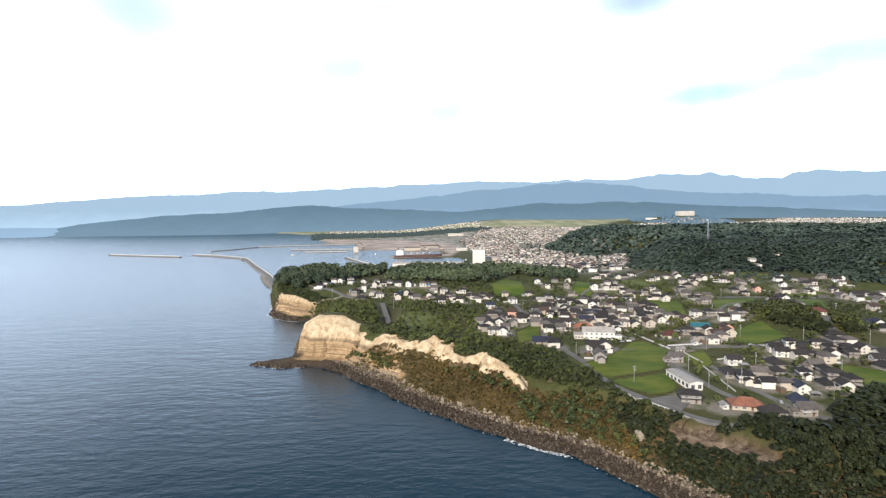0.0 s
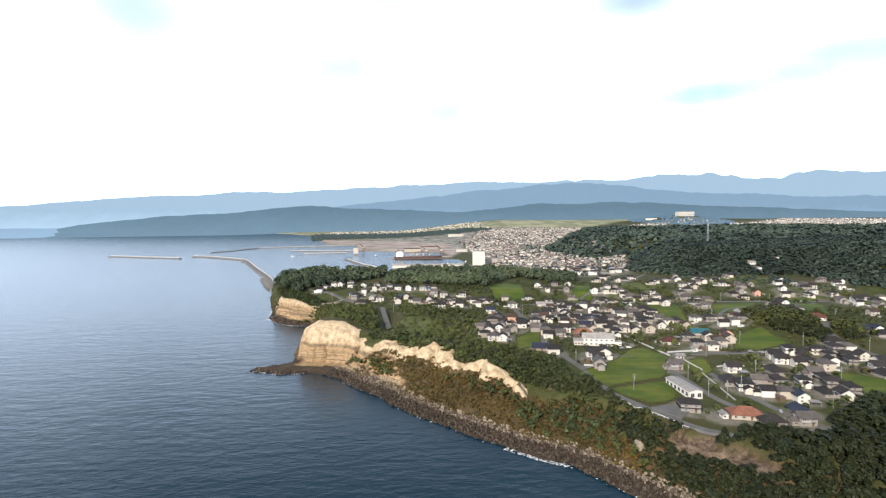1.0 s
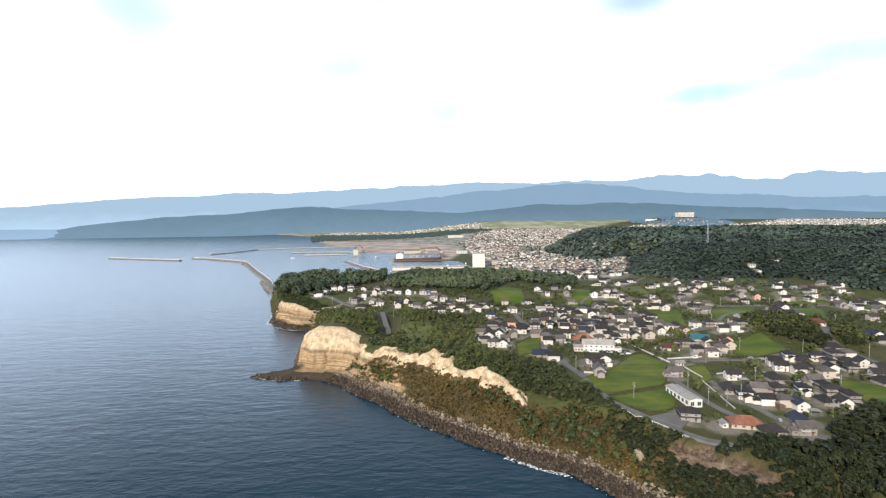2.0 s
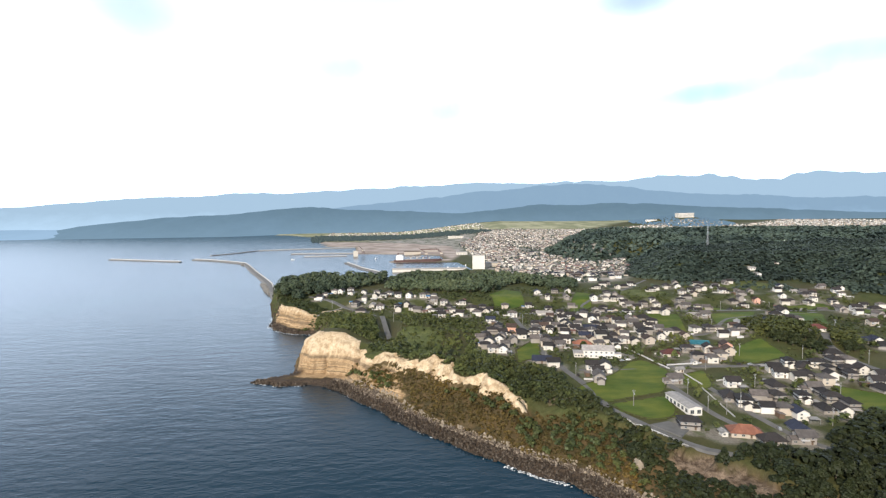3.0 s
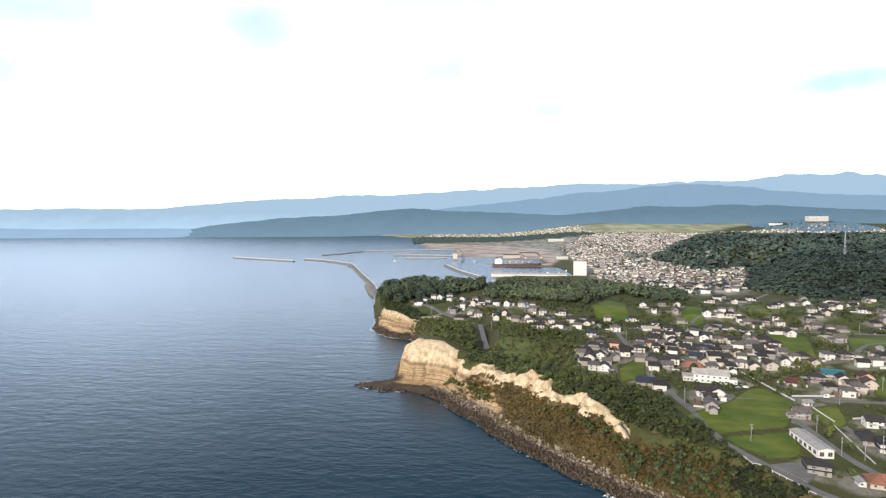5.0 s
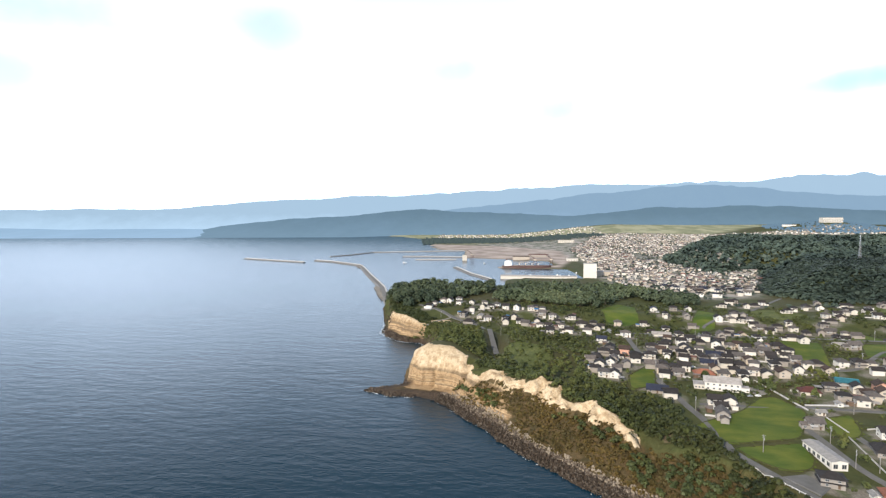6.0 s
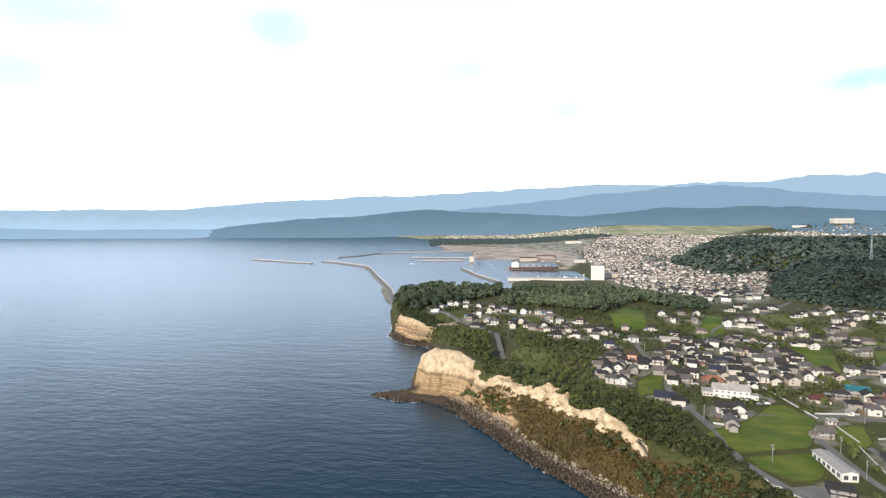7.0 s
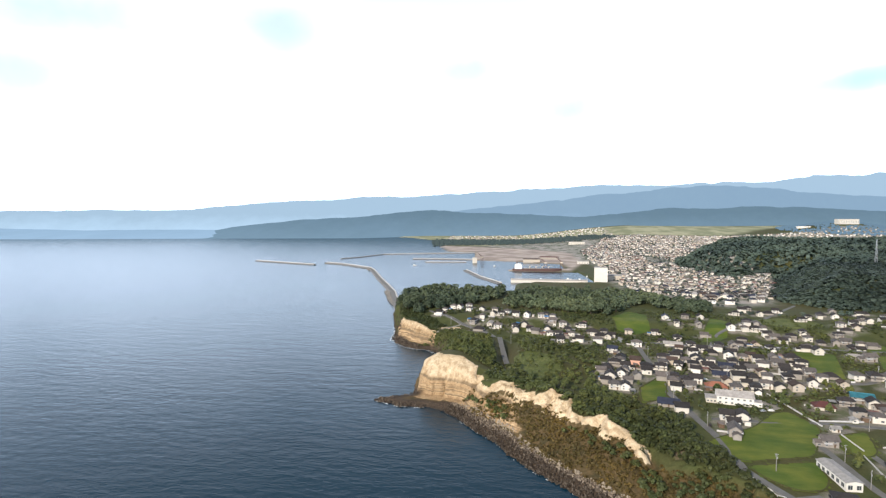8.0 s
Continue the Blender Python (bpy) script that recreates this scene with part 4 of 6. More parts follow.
def house(label, wall, roof, l=10.0, d=7.6, storeys=2, form="gable", rise=2.2, wing=None, roof_label="", skirt=False):
    """A village house: walls, roof with a ridge cap, windows with panes, a door; some with a lower wing or a skirting roof."""
    root = tagged(new("house"), label, "house", "houses of the village")
    eave = 2.35 * storeys + 0.35
    if form == "gable":
        part("wall", gable_walls(l, d, eave, rise), wall, root)
        ob = part("roof", gable_roof(l, d, eave, rise), roof, root, roof_label)
        part("ridge", ridge_cap(l / 2 + 0.5, eave + rise + 0.3), roof, ob)
    else:
        part("wall", box(-l / 2, l / 2, -d / 2, d / 2, -1.6, eave), wall, root)
        ob = part("roof", hip_roof(l, d, eave, rise), roof, root, roof_label)
        part("ridge", ridge_cap(max(l / 2 - d * 0.45, 0.3), eave + rise), roof, ob)
    if skirt:
        a, b, z = l / 2, d / 2, 2.7
        rim = [box(-a - 1.0, a + 1.0, -b - 1.0, -b, z - 0.12, z + 0.1), box(-a - 1.0, a + 1.0, b, b + 1.0, z - 0.12, z + 0.1),
               box(-a - 1.0, -a, -b, b, z - 0.12, z + 0.1), box(a, a + 1.0, -b, b, z - 0.12, z + 0.1)]
        part("skirt_roof", joined(*rim), roof, root)
    if wing:
        wl, wd, side = wing
        w_eave, w_rise = 2.9, wd * 0.27
        dx = side * (l / 2 + wl / 2 - 0.3)
        part("wing_wall", shifted(gable_walls(wl, wd, w_eave, w_rise), dx, -0.8), wall, root)
        part("wing_roof", shifted(gable_roof(wl, wd, w_eave, w_rise, 0.5), dx, -0.8), roof, root)
        window(root, dx, -0.8 - wd / 2, 0.9, 1.8, 1.2, "south")
    openings(root, l, d, storeys)
    if storeys == 2 and not skirt:
        part("balcony", joined(box(-l * 0.42, l * 0.05, -d / 2 - 1.2, -d / 2, 2.55, 2.7), box(-l * 0.42, l * 0.05, -d / 2 - 1.2, -d / 2 - 1.1, 2.7, 3.5),
                               box(-l * 0.42, -l * 0.42 + 0.1, -d / 2 - 1.1, -d / 2, 2.7, 3.5), box(l * 0.05 - 0.1, l * 0.05, -d / 2 - 1.1, -d / 2, 2.7, 3.5)), FRAME_WHITE, root)
    return root


def row_house(label, wall, roof, l, d, hip):
    """A plainer house of the closed rows."""
    root = tagged(new("house"), label, "house", "houses of the village")
    eave, rise = 4.9, d * 0.29
    part("wall", box(-l / 2, l / 2, -d / 2, d / 2, -1.6, eave) if hip else gable_walls(l, d, eave, rise), wall, root)
    part("roof", hip_roof(l, d, eave, rise) if hip else gable_roof(l, d, eave, rise), roof, root)
    window(root, -l * 0.22, -d / 2, 3.3, 1.7, 1.2, "south")
    window(root, l * 0.22, -d / 2, 0.9, 1.9, 1.4, "south")
    return root


ROW_KINDS = {"w": [row_house("white house in a close row, dark gabled roof", PLASTER, DARK_TILE, 8.4, 7.0, False),
                   row_house("white house in a close row, hipped grey roof", PLASTER, GREY_TILE, 8.0, 7.2, True)],
             "g": [row_house("grey-brown house in a close row, dark hipped roof", GREY_WALL, DARK_TILE, 8.8, 7.0, True),
                   row_house("grey-brown house in a close row, gabled tile roof", GREY_WALL, GREY_TILE, 8.6, 6.6, False)],
             "b": [row_house("cream house in a close row, brown roof", CREAM, BROWN_TILE, 8.2, 7.0, False)],
             "n": [row_house("white house in a close row, navy roof", PLASTER, NAVY_TILE, 8.0, 6.8, False)]}
KINDS = {
    "w": [house("white two-storey house under a dark gabled tile roof", PLASTER, DARK_TILE, 9.6, 7.8),
          house("white two-storey house with a hipped grey roof", PLASTER, GREY_TILE, 9.2, 8.2, form="hip", rise=2.2),
          house("white house with a low tiled side wing", PLASTER, DARK_TILE, 8.6, 7.4, wing=(4.6, 5.4, 1)),
          house("white farmhouse with skirting roofs and a side wing", PLASTER, DARK_TILE, 10.2, 7.6, form="hip", rise=2.2, wing=(4.8, 5.0, -1), skirt=True)],
    "g": [house("old farmhouse with a heavy charcoal tiled hip roof", GREY_WALL, DARK_TILE, 12.5, 8.6, 1, "hip", 3.2),
          house("grey-brown two-storey house with skirting tiled roofs", GREY_WALL, DARK_TILE, 10.4, 7.6, form="hip", rise=2.2, skirt=True),
          house("grey-brown house under a worn gabled tile roof", GREY_WALL, GREY_TILE, 9.8, 7.2, wing=(4.2, 5.0, -1))],
    "b": [house("cream two-storey house with a brown tiled roof", CREAM, BROWN_TILE, 9.0, 7.8),
          house("cream boxy house with a low hipped grey roof", CREAM, GREY_TILE, 8.4, 8.0, form="hip", rise=2.4)],
    "n": [house("white house with a navy blue metal roof", PLASTER, NAVY_TILE, 10.5, 8.0, roof_label="navy blue metal roof"),
          house("low house with a long navy blue roof", GREY_WALL, NAVY_TILE, 14.0, 8.4, 1, rise=2.4)],
    "l": [house("long low white building with a pale metal roof", PLASTER, PALE_METAL, 18.0, 7.4, 1, rise=1.5)],
    "p": [house("pink rendered two-storey house with a brown roof", PINK_WALL, BROWN_TILE, 8.8, 8.0)],
    "o": [house("wide low house with a bright orange tiled roof", CREAM, ORANGE_TILE, 17.0, 10.5, 1, "hip", 3.6, roof_label="orange tiled roof")],
    "r": [house("white house with a large red-brown roof", PLASTER, RED_TILE, 14.5, 10.0, 1, "hip", 3.4, roof_label="red-brown roof")],
    "t": [house("hall with a bright teal metal roof", GREY_WALL, TEAL_TILE, 14.5, 9.5, 2, rise=1.9, roof_label="teal metal roof")],
    "s": [house("small white garden shed with a flat-pitched roof", PLASTER, PALE_METAL, 5.0, 3.6, 1, rise=0.7)],
}
dice = random.Random(5)
for px, py, kind in PLOTS:
    model = dice.choice(ROW_KINDS[kind] if (px, py, kind) in ROWS else KINDS[kind])
    quarter = dice.choice((0, 0, 90, 90, 90, 180)) if kind not in "otr" else 0
    size = dice.uniform(0.88, 1.06)
    copy_thing(model, pose(px, py, ground_at(px, py), 0, 0, -6 + quarter + dice.uniform(-9, 9)) @ Matrix.Diagonal((size, size * dice.uniform(0.92, 1.08), size, 1)))
for models in (*KINDS.values(), *ROW_KINDS.values()):
    for model in models:
        for ob in (*model.children_recursive, model):
            bpy.data.objects.remove(ob)


def clinic(x, y, turn):
    """The large white two-storey building with a shallow grey roof and low flat wings."""
    root = tagged(new("clinic"), "large white two-storey building with a wide grey metal roof", "building")
    l, d = 25.0, 14.0
    part("wall", gable_walls(l, d, 6.6, 2.6), PLASTER, root)
    part("roof", gable_roof(l, d, 6.6, 2.6, 0.8), PALE_METAL, root, "wide grey metal roof")
    part("wing_wall", box(-l / 2 - 7.5, -l / 2 + 0.2, -6.5, 3.5, -1.6, 3.6), PLASTER, root)
    part("wing_roof", box(-l / 2 - 7.9, -l / 2, -6.9, 3.9, 3.6, 3.95), PALE_METAL, root)
    part("porch_wall", box(l / 2 - 0.2, l / 2 + 6, -5.0, 1.0, -1.6, 3.2), PLASTER, root)
    part("porch_roof", box(l / 2, l / 2 + 6.4, -5.4, 1.4, 3.2, 3.5), PALE_METAL, root)
    for s in range(2):
        for i in range(6):
            window(root, -l / 2 + 2.2 + i * 4.1, -d / 2, 0.9 + 3.1 * s, 1.6, 1.3, "south")
    for i in range(3):
        window(root, -l / 2 - 6.2 + i * 2.4, -6.5, 0.9, 1.4, 1.3, "south")
    root.matrix_basis = pose(x, y, ground_at(x, y), 0, 0, turn)


def long_shed(x, y, turn):
    root = tagged(new("workshop"), "long white workshop with dark openings and a grey sheet roof", "shed")
    l, d = 28.0, 8.5
    part("wall", gable_walls(l, d, 4.2, 0.9), PLASTER, root)
    part("roof", gable_roof(l, d, 4.2, 0.9, 0.5), PALE_METAL, root, "weathered grey sheet roof")
    for i in range(6):
        window(root, -l / 2 + 2.6 + i * 4.5, -d / 2, 0.6, 2.6, 2.4, "south")
    for k in (-2.2, 2.2):
        window(root, l / 2, k, 0.4, 2.4, 2.5, "east")
    root.matrix_basis = pose(x, y, ground_at(x, y), 0, 0, turn)


clinic(129, 446, -8)
long_shed(152, 335, -84)


def plain_house(size, wall, roof, hip):
    l, d, e, r = size
    walls = box(-l / 2, l / 2, -d / 2, d / 2, -2.5, e) if hip else gable_walls(l, d, e, r, -2.5)
    return (walls, hip_roof(l, d, e, r) if hip else gable_roof(l, d, e, r)), (wall, roof)


# ---- the harbour town: small houses on crooked streets ----
def town_plots(outline, pitch, seed, keep):
    r = np.random.RandomState(seed)
    xs_, ys_ = [p[0] for p in outline], [p[1] for p in outline]
    gx_, gy_ = np.meshgrid(np.arange(min(xs_), max(xs_), pitch), np.arange(min(ys_), max(ys_), pitch))
    x = (gx_ + r.uniform(-0.5, 0.5, gx_.shape) * pitch).ravel()
    y = (gy_ + r.uniform(-0.5, 0.5, gx_.shape) * pitch).ravel()
    ok = (inland(x, y, outline) > 6) & (r.rand(len(x)) < keep) & (value_noise(x, y, 120, 61) > 0.2) & (inland(x, y, LAND) > 25) & (inland(x, y, HILL) < 12)
    return x[ok], y[ok]


def merge_town(name, x, y, seed, label, low=5.0, high=11.0):
    """Many houses too small to pick apart, joined by colour."""
    r = np.random.RandomState(seed)
    z = grounds(x, y)
    # pale roofs and cream walls imitate the low contrast of haze
    looks = [(PLASTER, FADED_HAZE_TILE), (CREAM, FADED_HAZE_TILE), (PLASTER, PALE_METAL), (CREAM, GREY_TILE), (PLASTER, NAVY_TILE), (CREAM, PALE_METAL), (PLASTER, RUST_TILE)]
    root = tagged(new(name), label, "houses", kind="stuff")
    pick = r.choice(len(looks), len(x), p=[0.26, 0.12, 0.2, 0.16, 0.06, 0.1, 0.1])
    walls, roofs = {}, {}
    for i in range(len(x)):
        l, d = r.uniform(6.5, 10.5) * (1 if r.rand() > 0.06 else 2.0), r.uniform(5.5, 8)
        e = r.choice([3.2, 5.8, 5.8, 6.2])
        (wg, rg), (wm, rm) = plain_house((l, d, e, d * 0.26), *looks[pick[i]], r.rand() < 0.4)
        a = 50 * value_noise(x[i], y[i], 260, 97) - 30 + r.choice([0, 90]) + r.uniform(-12, 12)
        walls.setdefault(wm, []).append(shifted(turned(wg, a), x[i], y[i], z[i]))
        roofs.setdefault(rm, []).append(shifted(turned(rg, a), x[i], y[i], z[i]))
    for kind, group in (("walls", walls), ("roofs", roofs)):
        for m, solids in group.items():
            part(kind, joined(*solids), m, root)


tx, ty = town_plots(FAR_TOWN, 15.0, 3, 0.62)
order = np.argsort(ty)
near_n = 150
models = []
for (wall, roof, words) in ((PLASTER, DARK_TILE, "white town house with a dark tiled roof"), (PLASTER, GREY_TILE, "white town house with a grey roof"),
                            (GREY_WALL, DARK_TILE, "grey-brown town house with dark tiles"), (CREAM, BROWN_TILE, "cream town house with a brown roof"),
                            (PLASTER, PALE_METAL, "white town house with a pale metal roof"), (PLASTER, NAVY_TILE, "white town house with a blue roof")):
    for hip in (False, True):
        (wg, rg), _ = plain_house((10.0, 7.6, 5.8, 2.1), wall, roof, hip)
        root = tagged(new("town_house"), words, "house", "houses of the harbour town")
        part("wall", wg, wall, root)
        part("roof", rg, roof, root)
        window(root, -2.2, -3.8, 3.5, 2.2, 1.5, "south")
        window(root, 2.2, -3.8, 3.5, 2.2, 1.5, "south")
        models.append(root)
for i in order[:near_n]:
    copy_thing(dice.choice(models), pose(tx[i], ty[i], ground_at(tx[i], ty[i]), 0, 0, -10 + dice.choice((0, 90)) + dice.uniform(-14, 14)))
for model in models:
    for ob in (*model.children_recursive, model):
        bpy.data.objects.remove(ob)
merge_town("harbour_town_houses", tx[order[near_n:]], ty[order[near_n:]], 11, "dense white and grey houses of the harbour town")
vx, vy = town_plots(VALLEY_TOWN, 27.0, 4, 0.72)
merge_town("valley_town_houses", vx, vy, 12, "houses of the town in the valley behind the hill")
fx_, fy_ = town_plots(FAR_SHORE, 34.0, 5, 0.5)
merge_town("far_shore_houses", fx_, fy_, 13, "scattered white houses along the far shore of the bay")

# ---- trees and scrub ----
def tufts(rng, centres, radii, per, size, up=0.7, ragged=0.5):
    """Leaf sprays: small bent four-sided blades scattered over lobes, facing outwards."""
    verts, faces = [], []
    for c, r in zip(centres, radii):
        n = rng.normal(size=(per, 3))
        n /= np.linalg.norm(n, axis=1)[:, None]
        n[:, 2] = np.where(n[:, 2] < -0.45, -n[:, 2], n[:, 2])
        p = np.array(c) + n * (r * rng.uniform(0.72, 1.08, (per, 1)))
        out = n + rng.normal(scale=ragged, size=(per, 3)) + (0, 0, up)
        out /= np.linalg.norm(out, axis=1)[:, None]
        a = np.cross(out, rng.normal(size=(per, 3)))
        a /= np.linalg.norm(a, axis=1)[:, None]
        b = np.cross(out, a)
        s = size * rng.uniform(0.6, 1.3, (per, 1))
        for k in range(per):
            i = len(verts)
            q, u, v, o = p[k], a[k] * s[k], b[k] * s[k] * 0.75, out[k] * s[k] * 0.25
            verts += [tuple(q - u - v), tuple(q + u - v + o), tuple(q + u * 0.8 + v), tuple(q - u * 0.8 + v * 1.2 + o)]
            faces.append((i, i + 1, i + 2, i + 3))
    return verts, faces


def limb(a, b, r0, r1, sides=6):
    a, b = Vector(a), Vector(b)
    q = (b - a).to_track_quat("Z", "Y")
    verts = []
    for c, r in ((a, r0), ((a + b) / 2, (r0 + r1) / 2), (b, r1)):
        verts += [tuple(c + q @ Vector((r * math.cos(2 * math.pi * i / sides), r * math.sin(2 * math.pi * i / sides), 0))) for i in range(sides)]
    faces = [(k * sides + i, k * sides + (i + 1) % sides, (k + 1) * sides + (i + 1) % sides, (k + 1) * sides + i) for k in (0, 1) for i in range(sides)]
    return verts, faces + [tuple(range(2 * sides, 3 * sides))]


def tree(seed, height, spread_, label, lobes=11, conifer=False, leaf=None):
    rng = np.random.RandomState(seed)
    root = tagged(new("tree"), label, "tree", "trees of the headlands")
    fork = height * 0.42
    pieces = [limb((0, 0, -0.8), (0.15, 0.1, fork), height * 0.035, height * 0.022)]
    centres, radii = [], []
    for i in range(lobes):
        a = 2.4 * i + rng.uniform(-0.4, 0.4)
        u = (i + 0.5) / lobes
        if conifer:
            c = (math.cos(a) * spread_ * 0.45 * (1.1 - u), math.sin(a) * spread_ * 0.45 * (1.1 - u), height * (0.3 + 0.64 * u))
            r = spread_ * (0.48 - 0.32 * u)
        else:
            w = spread_ * 0.62 * math.sqrt(rng.uniform(0.15, 1)) * (1.15 - 0.75 * u)
            c = (math.cos(a) * w, math.sin(a) * w, height * (0.42 + 0.42 * u))
            r = spread_ * rng.uniform(0.26, 0.4)
        centres.append(c)
        radii.append(r)
        if i % 2 == 0:
            pieces.append(limb((0.1, 0.1, fork * rng.uniform(0.7, 1.0)), c, height * 0.014, height * 0.004, 5))
    part("trunk", joined(*pieces), BARK, root)
    part("crown", tufts(rng, centres, radii, 46, height * 0.075), leaf or LEAF, root)
    return root


def plots(outline, pitch, seed, keep=1.0, clear=0.0):
    """Jittered planting places inside an outline, kept off houses and the water."""
    r = np.random.RandomState(seed)
    xs_, ys_ = [p[0] for p in outline], [p[1] for p in outline]
    gx_, gy_ = np.meshgrid(np.arange(min(xs_), max(xs_), pitch), np.arange(min(ys_), max(ys_), pitch))
    x = (gx_ + r.uniform(-0.45, 0.45, gx_.shape) * pitch).ravel()
    y = (gy_ + r.uniform(-0.45, 0.45, gx_.shape) * pitch).ravel()
    ok = (inland(x, y, outline) > 0) & (r.rand(len(x)) < keep)
    x, y = x[ok], y[ok]
    bank = np.hypot((x + 148) / 17, (y - 682) / 10) > 1 + 0.4 * rough(x, y, 8, 88)
    x, y = x[bank], y[bank]
    west = (x < -45) & (y > 520)
    off = (beside_road(x, y) > np.where(west, 8.0, 4.5)) & (~west | ((beside_road(x, y + 9) > 8) & (beside_road(x, y + 18) > 7)))
    x, y = x[off], y[off]
    for open_grass in MEADOWS:
        off = (inland(x, y, open_grass) < 9 * value_noise(x, y, 9, 87)) | (r.rand(len(x)) < 0.25)
        x, y = x[off], y[off]
    if clear:
        near = np.full(x.shape, 1e9)
        for px, py, _ in PLOTS:
            near = np.minimum(near, (x - px) ** 2 + (y - py) ** 2)
        x, y = x[near > clear**2], y[near > clear**2]
        for crop in PADDIES:
            free = inland(x, y, crop) < -2
            x, y = x[free], y[free]
    return x, y


def wood(name, places, seed, label, size=4.5, leaves=20, blade=1.5, tall=1.0, material=None, kind="woods", up=1.3, least=0.65, most=1.3, ragged=0.5):
    """Woods or scrub that nobody could count: one mesh of leaf sprays."""
    rng = np.random.RandomState(seed)
    x, y = places
    z = grounds(x, y)
    models_ = []
    for k in range(6):
        lobes = [(rng.uniform(-0.45, 0.45) * size, rng.uniform(-0.45, 0.45) * size, size * tall * rng.uniform(0.5, 1.0)) for _ in range(4)]
        v, _ = tufts(rng, lobes, [size * rng.uniform(0.45, 0.62) for _ in lobes], max(2, leaves // 4), blade, up, ragged)
        models_.append(np.array(v))
    pick, turn, big = rng.randint(0, 6, len(x)), rng.uniform(0, 6.28, len(x)), rng.uniform(least, most, len(x))
    out = []
    for i in range(len(x)):
        c, s = math.cos(turn[i]), math.sin(turn[i])
        out.append(models_[pick[i]] @ np.array([[c, s, 0], [-s, c, 0], [0, 0, 1]]) * big[i] + (x[i], y[i], z[i]))
    verts = np.concatenate(out)
    faces = np.arange(len(verts)).reshape(-1, 4)
    me = bpy.data.meshes.new(name)
    me.vertices.add(len(verts))
    me.vertices.foreach_set("co", verts.ravel())
    me.loops.add(len(verts))
    me.polygons.add(len(faces))
    me.polygons.foreach_set("loop_start", np.arange(len(faces)) * 4)
    me.loops.foreach_set("vertex_index", faces.ravel())
    me.update(calc_edges=True)
    me.materials.append(material or HAZED_WOODS)
    return tagged(new(name, me), label, kind, kind="stuff")


WOOD_HEAD = [(-262, 800), (-205, 735), (-165, 775), (-105, 880), (-105, 960), (-230, 965), (-268, 890)]
WOOD_MIDDLE = [(-88, 800), (-20, 775), (60, 760), (110, 850), (150, 930), (110, 985), (-60, 980), (-95, 900)]
WOOD_NORTH = [(125, 880), (140, 800), (165, 792), (200, 815), (215, 850), (190, 880), (150, 905)]
COPSE = [(285, 470), (310, 430), (370, 440), (375, 510), (330, 545), (290, 520)]
SLOPE_WOOD = [(-125, 560), (-70, 505), (-66, 600), (-80, 640), (-120, 660), (-152, 640)]
CLIFF_TOP = [(-60, 460), (-35, 462), (-10, 440), (20, 410), (44, 388), (62, 366), (84, 346), (98, 352), (88, 378), (78, 410), (55, 428), (36, 450), (34, 500), (30, 560),
             (10, 600), (-20, 640), (-50, 640), (-46, 560)]
NEAR_TREES = [(118, 278), (136, 262), (175, 236), (240, 180), (330, 120), (420, 150), (330, 320), (270, 322), (250, 312), (222, 296), (200, 272), (180, 276), (140, 276)]
models = [tree(21, 9.0, 5.6, "broad dark green tree with an uneven crown"), tree(22, 11.0, 6.2, "tall broadleaf tree with dark green foliage"),
          tree(23, 7.0, 5.0, "low rounded tree with dense foliage", 9), tree(24, 12.5, 5.0, "dark conifer with a ragged narrow crown", 12, True),
          tree(25, 8.0, 6.4, "wide spreading tree with gaps in its crown", 12)]
# headland trees, with haze put into their leaf colour
hazed_trees = [tree(29, 10.5, 6.4, "old tree with a layered crown, leaf colour paled for haze", 12, False, HAZED_LEAF), tree(30, 8.5, 6.0, "low spreading tree, leaf colour paled for haze", 10, False, HAZED_LEAF),
         tree(32, 12.0, 5.6, "tall conifer with a ragged crown, leaf colour paled for haze", 12, True, HAZED_LEAF)]
# trees whose dark leaf colour imitates shade
shaded_trees = [tree(26, 8.6, 5.4, "tree with a dense crown, shade put into its leaf colour", 11, False, SHADED_LEAF), tree(27, 12.0, 4.8, "tall ragged conifer, shade put into its leaf colour", 12, True, SHADED_LEAF),
              tree(28, 7.2, 5.6, "low spreading tree, shade put into its leaf colour", 10, False, SHADED_LEAF)]


def plant(x, y, s, kinds):
    copy_thing(dice.choice(kinds), pose(x, y, ground_at(x, y), 0, 0, dice.uniform(0, 360)) @ Matrix.Diagonal((s, s, s * dice.uniform(0.85, 1.15), 1)))


def scar(x, e):
    """The slipped bank under the houses stays bare."""
    return (x > 120) & (x < 158) & (e > -14) & (e < -1)


# the trees of the wood edges and of the near slope stand singly; what closes up behind them is woodland
VILLAGE = [(40, 450), (110, 380), (150, 300), (260, 300), (340, 380), (480, 560), (560, 720), (400, 800), (150, 800), (-170, 800), (-170, 700), (0, 600)]
thick = []
